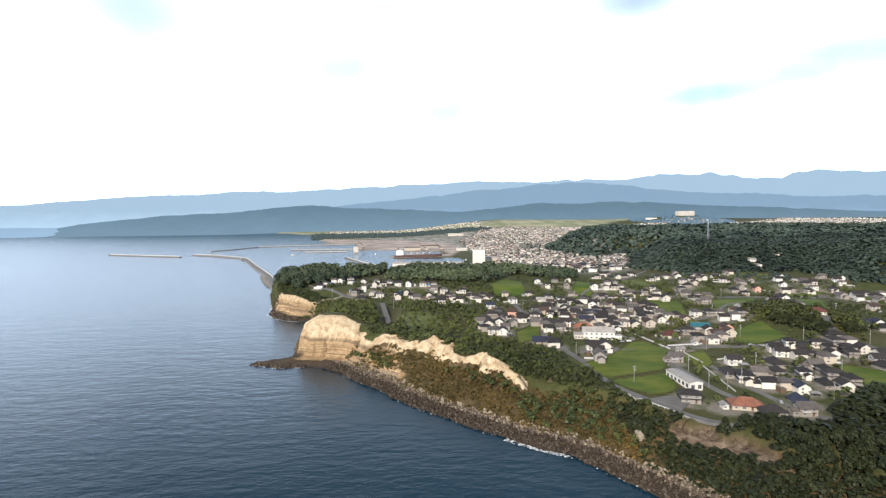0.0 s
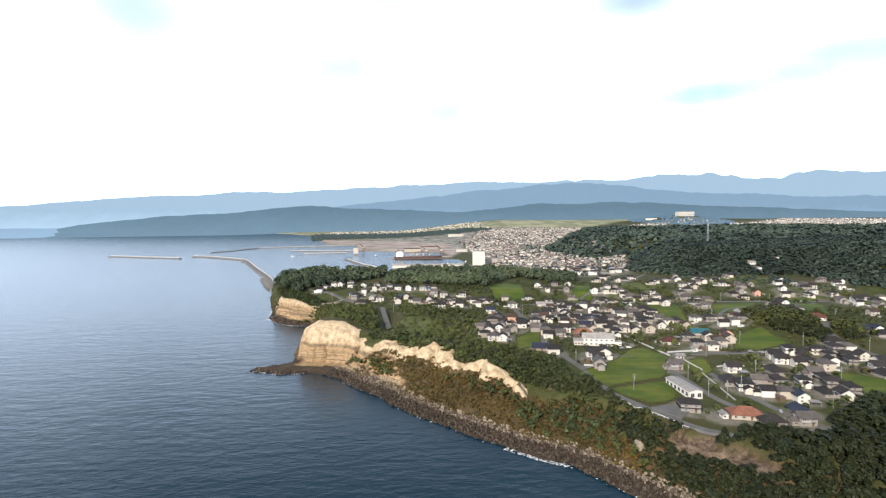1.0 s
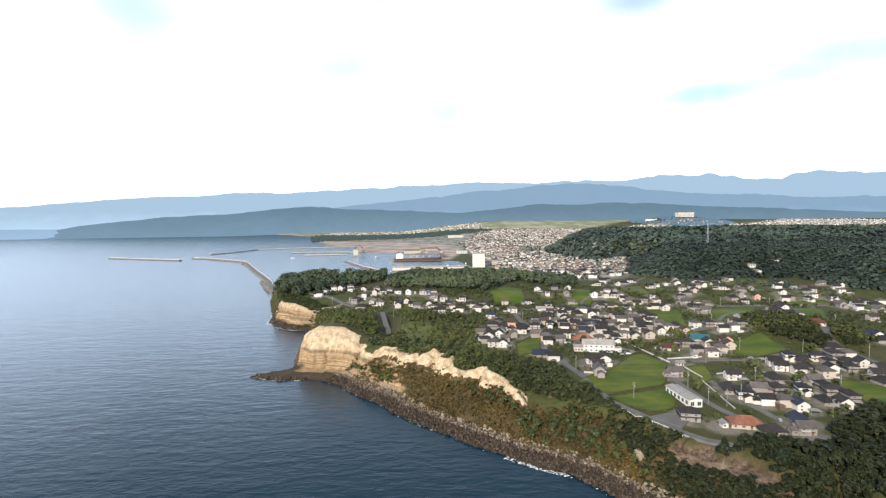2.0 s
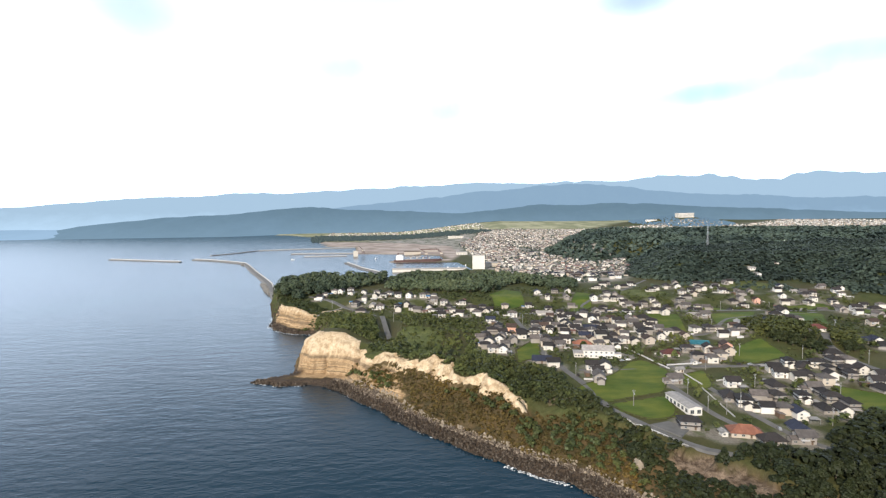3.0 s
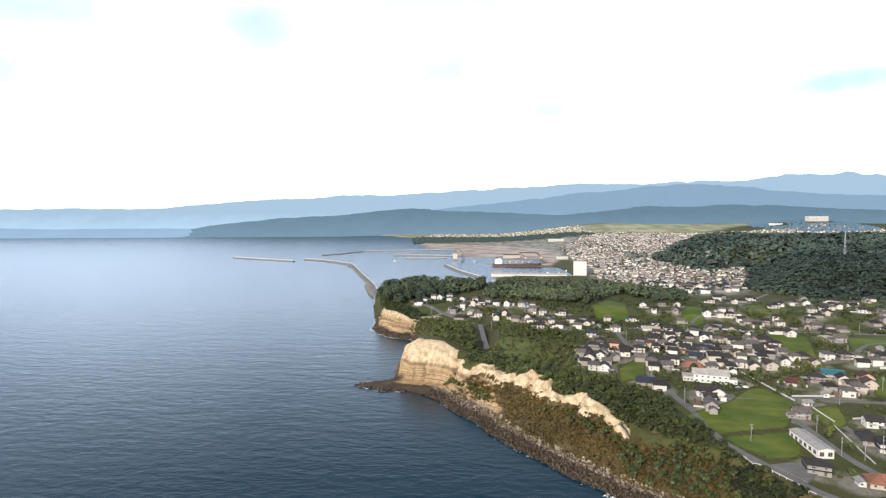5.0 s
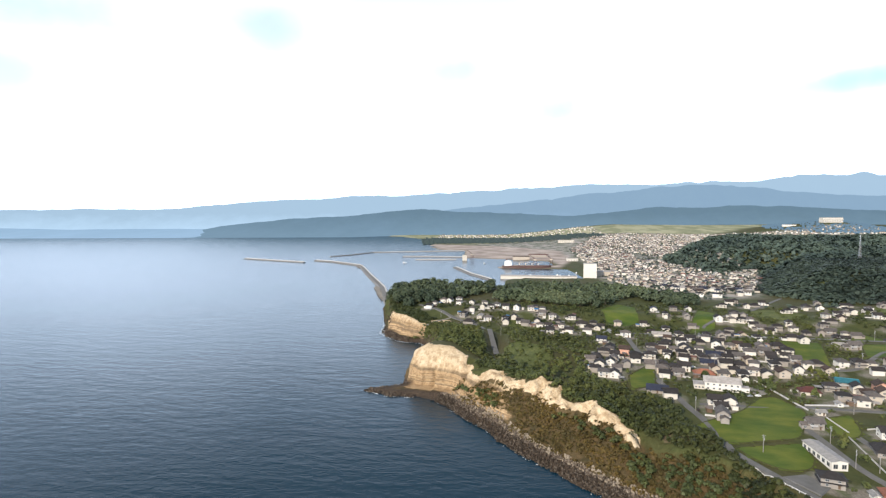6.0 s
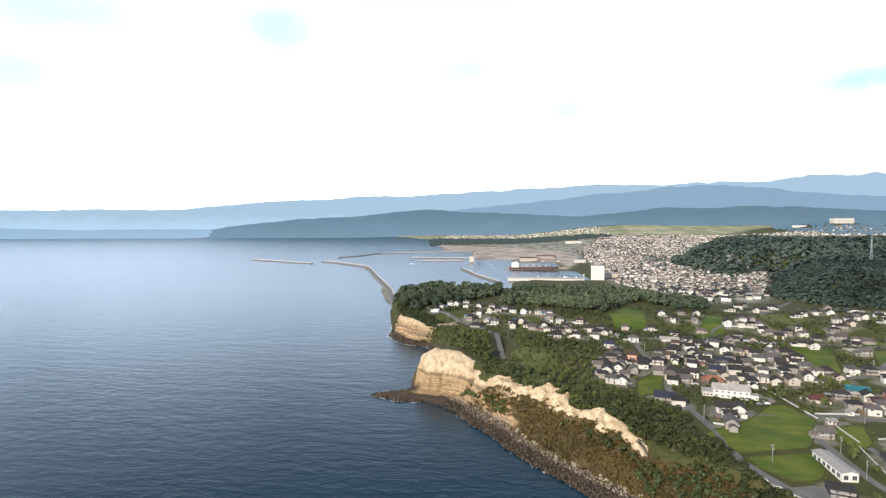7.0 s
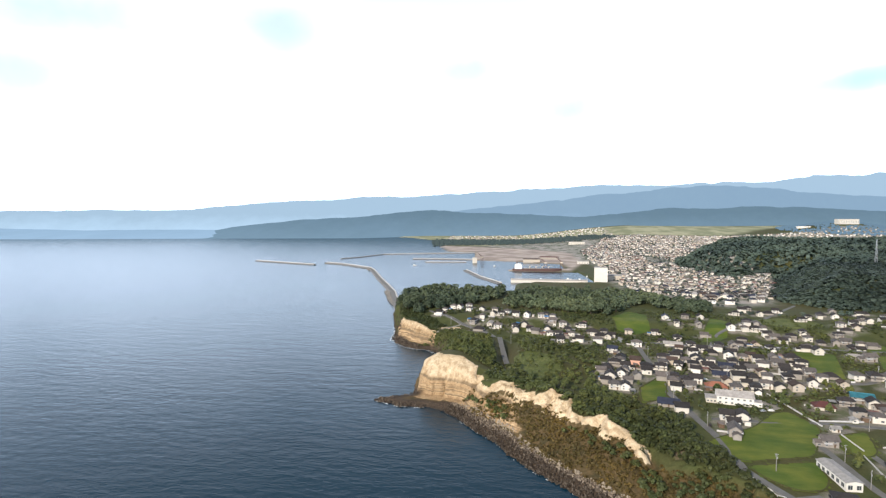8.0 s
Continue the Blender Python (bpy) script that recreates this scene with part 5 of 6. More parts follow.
for outline, pitch, seed, keep, scale, single in ((WOOD_HEAD, 10.0, 1, 0.95, 1.25, 40), (WOOD_MIDDLE, 11.0, 2, 0.95, 1.2, 40), (WOOD_NORTH, 10, 3, 0.9, 1.0, 8), (COPSE, 6.5, 4, 0.9, 0.85, 30),
                                                  (SLOPE_WOOD, 7.5, 5, 0.85, 0.62, 35), (CLIFF_TOP, 7.0, 6, 0.42, 0.55, 70), (NEAR_TREES, 6.5, 7, 0.95, 0.8, 60)):
    px_, py_ = plots(outline, pitch, seed, keep, 8.0)
    free = ~scar(px_, land_height(px_, py_)[2])
    px_, py_ = px_[free], py_[free]
    first = np.argsort(np.hypot(px_, py_))
    for i in first[:single]:
        plant(px_[i], py_[i], scale * dice.uniform(0.7, 1.2), shaded_trees if outline in (NEAR_TREES, COPSE) else hazed_trees if outline in (WOOD_HEAD, WOOD_MIDDLE, WOOD_NORTH) else models)
    for i in first[single:]:
        thick.append((px_[i], py_[i], 0.0 if outline is NEAR_TREES else -1.0 if outline is COPSE else scale))
px_, py_ = plots(VILLAGE, 24, 8, 0.3, 9.0)
for x, y in list(zip(px_, py_))[:60]:
    plant(x, y, dice.uniform(0.35, 0.65), models)
for model in models + shaded_trees + hazed_trees:
    for ob in (*model.children_recursive, model):
        bpy.data.objects.remove(ob)
big_ones = np.array([(x, y) for x, y, s in thick if s > 0.85])
small_ones = np.array([(x, y) for x, y, s in thick if 0 < s <= 0.85])
dark_ones = np.array([(x, y) for x, y, s in thick if s == 0])
copse_ones = np.array([(x, y) for x, y, s in thick if s < 0])
wood("headland_wood", big_ones.T, 46, "closed dark green wood behind the cliff tops", 6.8, 132, 1.25, 1.1, HAZED_LEAF, "woods", up=0.6, least=0.5, most=1.4, ragged=0.3)
wood("copse", copse_ones.T, 54, "rounded dark green copse between the houses", 4.4, 70, 0.9, 1.1, BELT_LEAF, "woods", up=0.9, ragged=0.35)
wood("bank_wood", dark_ones.T, 50, "closed wood on the bank below the village, coloured as if shaded", 4.4, 70, 0.9, 1.1, SHADED_LEAF, "woods", up=0.9, ragged=0.35)
wood("cliff_top_thicket", small_ones.T, 47, "thicket of small trees along the cliff top", 3.2, 70, 0.75, 1.1, LEAF, "woods")

# scrub on the sea slope, and hedges of bushes round the village
SLOPE = [(-95, 450), (-66, 405), (-16, 347), (35, 301), (85, 254), (115, 212), (200, 130), (260, 180), (172, 246), (150, 268), (112, 310), (86, 336), (48, 368), (12, 400),
         (-12, 428), (-42, 446), (-75, 470)]
sx_, sy_ = plots(SLOPE, 2.2, 31, 0.85)
bits = value_noise(sx_, sy_, 26, 71) + 0.35 * value_noise(sx_, sy_, 9, 72)
_, s_d, s_e = land_height(sx_, sy_)


ok = (bits > 0.25 + 0.04 * step(55, 70, sx_) * step(125, 110, sx_) + 0.25 * step(22, 12, s_d) + 0.22 * step(-30, -50, sx_)) & (s_e < np.where(sx_ > 60, -1, -7.5 + 4 * rough(sx_, sy_, 12, 99))) & (s_d > 12.5) & ~scar(sx_, s_e)
near_bank = sx_ + 6 * rough(sx_, sy_, 20, 100) > 99
wood("slope_scrub", (sx_[ok & ~near_bank], sy_[ok & ~near_bank]), 41, "dense brown-green scrub on the slope under the cliff", 1.5, 16, 0.5, 0.6, SCRUB, "scrub")
# the bank's scrub takes the leaf colour that has the shade in it
wood("bank_scrub", (sx_[ok & near_bank], sy_[ok & near_bank]), 53, "scrub on the bank below the village, coloured as if shaded", 1.5, 16, 0.5, 0.6, SHADED_LEAF, "scrub")
tx_, ty_ = plots(SLOPE, 5.5, 61, 0.9)
ok = (value_noise(tx_, ty_, 30, 73) > 0.45 + 0.08 * step(55, 70, tx_) * step(125, 110, tx_)) & (land_height(tx_, ty_)[2] < np.where(tx_ > 60, 0, -12)) & (land_height(tx_, ty_)[1] > 18) & ~scar(tx_, land_height(tx_, ty_)[2])
ok &= tx_ < 102
wood("slope_thicket", (tx_[ok], ty_[ok]), 62, "dark green thickets on the slope under the cliff", 2.6, 60, 0.62, 1.0, LEAF, "woods")
nx_, ny_ = plots([(98, 300), (112, 312), (150, 270), (172, 248), (260, 182), (300, 120), (200, 110), (130, 205), (110, 248)], 4.2, 88, 0.9, 7.0)
_, n_d, n_e = land_height(nx_, ny_)
ok = (n_d > 15) & ~scar(nx_, n_e)
wood("near_slope_wood", (nx_[ok], ny_[ok]), 89, "trees growing down the bank under the village, coloured as if shaded", 2.9, 60, 0.66, 1.1, SHADED_LEAF, "woods")
ox_, oy_ = plots([(4, 412), (19, 438), (53, 430), (84, 410), (92, 372), (100, 342), (107, 322), (122, 298), (112, 288), (98, 304), (86, 322), (74, 340), (60, 356), (43, 368), (28, 384)], 3.5, 90, 0.9, 7.0)
ok = (land_height(ox_, oy_)[2] > np.where(ox_ > 66, -7, 3)) & (value_noise(ox_, oy_, 16, 94) > 0.25)
wood("brink_wood", (ox_[ok], oy_[ok]), 91, "belt of dark green trees behind the cliff edge", 2.7, 60, 0.62, 1.1, BELT_LEAF, "woods", least=0.45, most=1.35)
c1 = plots(CLIFF_TOP, 3.4, 32, 0.45, 7.0)
c2 = plots(SLOPE_WOOD, 3.4, 33, 0.85, 7.0)
c3 = plots(NEAR_TREES, 4.0, 34, 0.8, 8.0)
c4 = plots([(-240, 690), (-185, 650), (-140, 612), (-110, 660), (-165, 760), (-245, 790)], 3.4, 35, 0.85, 8.0)
c7 = plots([(-70, 470), (-20, 415), (20, 385), (52, 352), (60, 366), (14, 424), (-20, 450), (-60, 480)], 2.8, 69, 0.8)
c5 = plots([(-118, 530), (-85, 500), (-60, 490), (-58, 560), (-75, 600), (-125, 600)], 3.2, 63, 0.85, 7.0)
c6 = plots([(-75, 560), (-40, 470), (30, 440), (60, 420), (90, 380), (110, 345), (104, 330), (60, 360), (10, 420), (-60, 470)], 3.4, 64, 0.6, 7.0)
c1, c6 = (tuple(v[value_noise(c[0], c[1], 22, 86) > 0.42] for v in c) for c in (c1, c6))
bx, by = (np.concatenate([c[i] for c in (c1, c2, c4, c5, c6, c7)]) for i in (0, 1))
keep_ = land_height(bx, by)[2] > np.where((bx < -80) & (by < 545), 13, 2.5)
a_x, a_y = plots([(-190, 650), (-168, 628), (-145, 600), (-130, 585), (-118, 600), (-125, 640), (-165, 670)], 2.6, 70, 0.85)
_, a_d, a_e = land_height(a_x, a_y)
a_ok = (a_d > 7) & (a_e < 4)
q_x, q_y = plots([(-226, 728), (-240, 728), (-300, 880), (-300, 930), (-262, 930), (-240, 800)], 3.0, 74, 0.85)
_, q_d, q_e = land_height(q_x, q_y)
q_ok = (q_d > 6) & (q_e < 5)
wood("west_slope_scrub", (q_x[q_ok], q_y[q_ok]), 75, "green scrub hanging over the western cliff edge", 2.4, 20, 0.8, 0.8, LEAF, "scrub")
wood("cove_scrub", (a_x[a_ok], a_y[a_ok]), 71, "green scrub on the slope behind the cove", 1.8, 16, 0.62, 0.7, LEAF, "scrub")
c3_ok = ~scar(c3[0], land_height(*c3)[2])
wood("bank_bushes", (c3[0][c3_ok], c3[1][c3_ok]), 52, "undergrowth on the bank below the village, coloured as if shaded", 2.2, 16, 0.85, 0.75, SHADED_LEAF, "bushes")
wood("bushes", (bx[keep_], by[keep_]), 42, "thick green bushes along the cliff top", 2.2, 16, 0.85, 0.75, LEAF, "bushes")
vx_, vy_ = plots(VILLAGE, 4.2, 36, 0.6, 6.6)
near_house = value_noise(vx_, vy_, 30, 81) + 0.3 * value_noise(vx_, vy_, 11, 82) > 0.58
wood("garden_bushes", (vx_[near_house], vy_[near_house]), 43, "garden bushes and hedges between the houses", 1.7, 18, 0.62, 0.75, LEAF, "bushes")
ux_, uy_ = plots([(150, 800), (400, 800), (570, 720), (560, 880), (340, 960), (230, 1000), (150, 900)], 7.5, 39, 0.6, 9.0)
lots = (value_noise(ux_, uy_, 60, 83) > 0.5) & (inland(ux_, uy_, FAR_TOWN) < 0)
wood("upland_trees", (ux_[lots], uy_[lots]), 48, "scattered trees between the village and the forest", 3.6, 60, 0.85, 1.1, HAZED_WOODS, "woods")
wx_, wy_ = plots(VILLAGE, 12.0, 40, 0.5, 9.0)
lots = value_noise(wx_, wy_, 45, 84) > 0.5
wood("village_trees", (wx_[lots], wy_[lots]), 49, "dark garden trees between the houses", 3.0, 60, 0.7, 1.1, LEAF, "woods")
hx, hy = plots(HILL, 7.4, 37, 1.0, 9.0)
depth_in = inland(hx, hy, HILL)
seen = (hy < 1450) & (hx < hy * 1.0 + 200) & (depth_in > 8 * value_noise(hx, hy, 30, 85))
wood("hill_forest", (hx[seen], hy[seen]), 44, "dark green forest covering the long hill", 7.4, 36, 2.2, 0.42, LESS_HAZED_WOODS, "forest", up=1.0, least=0.7, most=1.25, ragged=0.12)
hx, hy = plots(HILL, 14.0, 65, 0.95)
seen = (hy >= 1450) & (hy < 2500) & (hx < hy * 1.0 + 100)
wood("far_hill_forest", (hx[seen], hy[seen]), 66, "forest on the back of the long hill", 8.6, 12, 4.6, 0.8, HAZED_WOODS, "forest", up=0.4, ragged=0.16)
hx, hy = plots(FAR_TOWN, 15.0, 67, 0.75)
lots = value_noise(hx, hy, 70, 62) + 0.4 * value_noise(hx, hy, 25, 63) > 0.62
hx, hy = hx[lots], hy[lots]
ex, ey = plots([(235, 1130), (330, 1000), (470, 1270), (560, 1600), (470, 1600), (400, 1300)], 11.0, 72, 0.3)
hx, hy = np.concatenate([hx, ex]), np.concatenate([hy, ey])
wood("town_trees", (hx, hy), 68, "dark trees between the houses of the harbour town", 4.0, 16, 1.6, 1.0, HAZED_WOODS, "woods")
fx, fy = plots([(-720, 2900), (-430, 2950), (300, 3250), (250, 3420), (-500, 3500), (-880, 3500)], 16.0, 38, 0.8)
kx, ky = plots([(1571 + 330 * math.cos(k * math.pi / 8), 3560 + 330 * math.sin(k * math.pi / 8)) for k in range(16)], 17.0, 76, 0.9)
open_hill = (np.abs(kx - 1571) > 75) | (ky > 3540) | (ky < 3420)
open_hill &= (np.abs(kx - 1360) > 50) | (np.abs(ky - 3500) > 60)
# haze on this wood and the shore pines is glow in their surfaces
wood("backdrop_hospital_wood", (kx[open_hill], ky[open_hill]), 77, "dark wood on the far hospital hill, haze added as surface glow", 7.0, 16, 3.6, 0.8, NEAR_HAZE_GLOW, "forest")
wood("backdrop_shore_pines", (fx, fy), 45, "dark pine belt along the far beach, haze added as surface glow", 8.0, 20, 3.6, 0.9, HAZE_GLOW_PINES, "forest")

# ---- roads, fields, walls ----
def draped(points, width, every=4.0, lift=0.22, sides=0.6):
    """A strip laid over the ground along a line, with sides that go down into it."""
    line = [Vector((x, y)) for x, y in points]
    path = []
    for a, b in zip(line, line[1:]):
        n = max(1, round((b - a).length / every))
        path += [a.lerp(b, i / n) for i in range(n)]
    path.append(line[-1])
    for _ in range(3):
        path = [path[0]] + [(path[i - 1] + path[i] * 2 + path[i + 1]) / 4 for i in range(1, len(path) - 1)] + [path[-1]]
    verts, faces = [], []
    for i, p in enumerate(path):
        way = (path[min(i + 1, len(path) - 1)] - path[max(i - 1, 0)]).normalized()
        side = Vector((-way.y, way.x)) * width / 2
        l, r = p + side, p - side
        z = max(ground_at(p.x, p.y), ground_at(l.x, l.y), ground_at(r.x, r.y)) + lift
        verts += [(l.x, l.y, z - sides - 1), (l.x, l.y, z), (r.x, r.y, z), (r.x, r.y, z - sides - 1)]
        if i:
            k = 4 * i
            faces += [(k - 4, k, k + 1, k - 3), (k - 3, k + 1, k + 2, k - 2), (k - 2, k + 2, k + 3, k - 1)]
    return verts, faces


def road(points, width, name="road"):
    v, f = draped(points, width)
    return tagged(mesh_object(name, v, f, ASPHALT), "narrow grey asphalt road between fields and houses", "road", kind="structure")


for line, width in ROADS:
    road(line, width)
tagged(mesh_object("footpath", *draped([(-160, 662), (-159, 675), (-150, 687), (-137, 700)], 3.0), CONCRETE), "pale concrete footpath above the cove", "path", kind="structure")


def field(outline, label="bright green rice paddy with low earth banks"):
    """A paddy: a level-edged sheet laid over the ground, with banks round it."""
    xs_, ys_ = [p[0] for p in outline], [p[1] for p in outline]
    gx_, gy_ = np.arange(min(xs_), max(xs_) + 3, 3.0), np.arange(min(ys_), max(ys_) + 3, 3.0)
    verts, faces, index = [], [], {}
    X, Y = np.meshgrid(gx_, gy_)
    D = inland(X + 1.5, Y + 1.5, outline)

    def corner(i, j):
        if (i, j) not in index:
            index[(i, j)] = len(verts)
            verts.append((gx_[i], gy_[j], ground_at(gx_[i], gy_[j]) + 0.30))
        return index[(i, j)]
    for j in range(len(gy_) - 1):
        for i in range(len(gx_) - 1):
            if D[j, i] > 0:
                faces.append((corner(i, j), corner(i + 1, j), corner(i + 1, j + 1), corner(i, j + 1)))
    root = tagged(new("paddy"), label, "field", "paddies of the village")
    part("crop", (verts, faces), RICE, root)
    closed = outline + outline[:1]
    part("bank", draped(closed, 0.9, 4.0, 0.42), GROUND, root)


for outline in PADDIES:
    field(outline)


def meadow(outline):
    """Rough grass: a rounded sheet that follows the ground, sunk at its rim."""
    mx, my = sum(p[0] for p in outline) / len(outline), sum(p[1] for p in outline) / len(outline)
    ring = [Vector(p) for p in outline]
    ring = [a.lerp(b, k) for a, b in zip(ring, ring[1:] + ring[:1]) for k in (0, 0.33, 0.66)]
    ring = [Vector((mx, my)).lerp(p, 1 + 1.1 * float(rough(p.x, p.y, 18, 78))) for p in ring]
    for _ in range(3):
        ring = [a.lerp(b, k) for a, b in zip(ring, ring[1:] + ring[:1]) for k in (0.25, 0.75)]
    n, steps = len(ring), 9
    verts = [(mx, my, ground_at(mx, my) + 0.25)]
    for k in range(1, steps + 1):
        for p in ring:
            x, y = mx + (p.x - mx) * k / steps, my + (p.y - my) * k / steps
            verts.append((x, y, ground_at(x, y) + (0.25 if k < steps else -0.5)))
    faces = [(0, 1 + i, 1 + (i + 1) % n) for i in range(n)]
    faces += [(1 + k * n + i, 1 + (k + 1) * n + i, 1 + (k + 1) * n + (i + 1) % n, 1 + k * n + (i + 1) % n) for k in range(steps - 1) for i in range(n)]
    tagged(mesh_object("ground_meadow", verts, faces, MEADOW), "rough light green meadow above the cliffs", "meadow", kind="structure")


for outline in MEADOWS:
    meadow(outline)


def lot(name, outline, material, label):
    """A level piece of made ground with a kerb-high edge."""
    z = max(ground_at(x, y) for x, y in outline) + 0.12
    n = len(outline)
    v = [(x, y, z - 2.5) for x, y in outline] + [(x, y, z) for x, y in outline]
    f = [tuple(range(n, 2 * n))] + [(i, (i + 1) % n, n + (i + 1) % n, n + i) for i in range(n)]
    return tagged(mesh_object(name, v, f, material), label, "parking lot", kind="structure")


lot("pavement_yard", [(121, 309), (134, 314), (141, 302), (132, 292)], ASPHALT, "worn asphalt yard beside the cliff road")
lot("pavement_car_park", [(146, 452), (160, 456), (161, 440), (150, 433)], CONCRETE, "pale gravel car park beside the clinic")


def guard_rail(points):
    root = tagged(new("guard_rail"), "white steel guard rail along the cliff road", "guard rail")
    for (ax, ay), (bx_, by_) in zip(points, points[1:]):
        n = max(1, round(math.hypot(bx_ - ax, by_ - ay) / 4))
        for i in range(n):
            p = [(ax + (bx_ - ax) * (i + k) / n, ay + (by_ - ay) * (i + k) / n) for k in (0, 1)]
            z = [ground_at(*q) + 0.35 for q in p]
            part("post", shifted(box(-0.08, 0.08, -0.08, 0.08, -0.8, 0.85), p[0][0], p[0][1], z[0]), WHITE_PAINT, root)
            part("beam", limb((*p[0], z[0] + 0.65), (*p[1], z[1] + 0.65), 0.13, 0.13, 4), WHITE_PAINT, root)


guard_rail([(102, 332), (109, 319), (119, 301), (131, 281)])


def garden_wall(points, height=1.1):
    v, f = draped(points, 0.35, 5.0, height, height)
    return tagged(mesh_object("garden_wall", v, f, PARAPET), "low pale concrete wall beside the paddies", "wall")


garden_wall([(160, 470), (166, 446), (170, 424), (174, 408)])
garden_wall([(176, 418), (205, 421)])
garden_wall([(180, 396), (182, 372)])
garden_wall([(179, 366), (177, 340), (176, 318)], 0.8)
garden_wall([(196, 380), (206, 384), (216, 380)], 0.9)


# ---- utility poles ----
def utility_pole():
    root = tagged(new("utility_pole"), "grey concrete utility pole with crossarms", "utility pole", "utility poles of the village")
    part("pole", limb((0, 0, -1), (0, 0, 11), 0.22, 0.14, 8), CONCRETE, root)
    part("crossarm", box(-1.0, 1.0, -0.07, 0.07, 10.1, 10.24), STEEL, root)
    part("crossarm", box(-0.8, 0.8, -0.07, 0.07, 9.2, 9.34), STEEL, root)
    for x in (-0.9, 0, 0.9):
        part("insulator", shifted(limb((0, 0, 0), (0, 0, 0.3), 0.09, 0.05), x, 0, 10.24), WHITE_PAINT, root)
    part("transformer", shifted(limb((0, 0, 0), (0, 0, 1.0), 0.32, 0.32, 8), 0.45, 0.0, 7.6), STEEL, root)
    return root


pole = utility_pole()
for px, py in ((121, 337), (164, 355), (260, 345), (163, 325), (173, 322), (214, 363), (289, 426), (407, 665), (365, 495), (201, 406), (244, 437), (226, 305), (84, 440),
               (98, 395), (86, 480), (82, 560), (140, 505), (200, 505), (262, 520), (150, 615), (230, 620), (320, 615), (-120, 680), (-60, 610), (-150, 700), (30, 620), (330, 410), (186, 330)):
    copy_thing(pole, pose(px, py, ground_at(px, py), 0, 0, dice.uniform(0, 90)))
for ob in (*pole.children_recursive, pole):
    bpy.data.objects.remove(ob)


# ---- parked cars ----
def car(paint, label):
    root = tagged(new("car"), label, "car", "parked cars")
    profile = [(-2.1, 0.35), (-2.1, 0.85), (-1.45, 0.95), (-0.9, 1.45), (0.75, 1.47), (1.35, 0.95), (2.0, 0.82), (2.1, 0.35)]
    n = len(profile)
    v = [(x, s * 0.82 * (0.86 if z > 1.2 else 1), z) for s in (-1, 1) for x, z in profile]
    f = [tuple(range(n - 1, -1, -1)), tuple(range(n, 2 * n))] + [(i, (i + 1) % n, n + (i + 1) % n, n + i) for i in range(n)]
    part("body", (v, f), paint, root)
    part("side_window", box(-0.95, 0.85, -0.80, 0.80, 1.0, 1.34), GLASS, root)
    for x in (-1.3, 1.3):
        for s in (-1, 1):
            part("wheel", limb((x, s * 0.70, 0.32), (x, s * 0.88, 0.32), 0.32, 0.32, 10), TIMBER, root)
    return root


cars = [car(WHITE_PAINT, "small white parked car by the road"), car(STEEL, "silver parked car beside a house"), car(DARK_TILE, "dark parked car beside a house")]
for px, py, turn in ((205, 310, 20), (232, 415, 5), (240, 414, 0), (100, 396, 85), (88, 470, 90), (192, 300, 70), (150, 431, 10), (144, 429, 20), (215, 335, 0), (170, 500, 0), (120, 497, 5),
                     (-118, 672, -40), (260, 385, 30)):
    copy_thing(dice.choice(cars), pose(px, py, ground_at(px, py) + 0.3, 0, 0, turn))
for model in cars:
    for ob in (*model.children_recursive, model):
        bpy.data.objects.remove(ob)


# ---- outbuildings and yard walls ----
def outbuilding(wall, roof, label, l, d, h):
    """A shed with a lean-to roof that overhangs, a wide door and a small window."""
    root = tagged(new("outbuilding"), label, "shed", "outbuildings of the village")
    v, f = box(-l / 2, l / 2, -d / 2, d / 2, -1.2, h)
    part("wall", ([(x, y, z + (0.5 if z > 0 and y > 0 else 0)) for x, y, z in v], f), wall, root)
    v, f = box(-l / 2 - 0.35, l / 2 + 0.35, -d / 2 - 0.5, d / 2 + 0.35, h, h + 0.14)
    part("roof", ([(x, y, z + 0.04 + 0.5 * (y + d / 2) / d) for x, y, z in v], f), roof, root)
    part("door", box(-l * 0.3, l * 0.1, -d / 2 - 0.06, -d / 2 + 0.02, 0.05, min(2.1, h - 0.2)), TIMBER, root)
    window(root, l * 0.3, -d / 2, 1.0, 0.9, 0.8, "south")
    return root


def carport(label):
    root = tagged(new("carport"), label, "carport", "carports of the village")
    part("roof", box(-2.9, 2.9, -2.6, 2.6, 2.45, 2.58), PALE_METAL, root)
    for x in (-2.6, 2.6):
        for y in (-2.2, 2.2):
            part("post", box(x - 0.06, x + 0.06, y - 0.06, y + 0.06, -0.6, 2.45), STEEL, root)
    return root


def yard_wall(label, l, d):
    root = tagged(new("yard_wall"), label, "wall", "yard walls of the village")
    part("panel", box(-l / 2, l / 2, -0.09, 0.09, -1.0, 1.25), PARAPET, root)
    part("panel", box(-l / 2, -l / 2 + 0.18, 0.09, d, -1.0, 1.25), PARAPET, root)
    part("coping", box(-l / 2 - 0.04, l / 2 + 0.04, -0.13, 0.13, 1.25, 1.33), CONCRETE, root)
    return root


small = 2 * [outbuilding(TIMBER, FADED_HAZE_TILE, "weathered timber outbuilding with a faded sheet roof", 5.0, 3.4, 2.5), outbuilding(GREY_WALL, RUST_TILE, "grey outbuilding with a rusty sheet roof", 6.2, 4.0, 2.7),
         outbuilding(PLASTER, PALE_METAL, "small pale outbuilding with a metal roof", 3.8, 2.8, 2.3)] + [outbuilding(CREAM, BLUE_SHEET, "cream outbuilding with a blue sheet roof", 5.4, 4.0, 2.5)]
ports = [carport("open carport with a pale metal roof")]
fences = [yard_wall("pale concrete block wall round a house yard", 10.0, 6.0), yard_wall("short concrete block wall beside a house", 6.5, 3.0)]
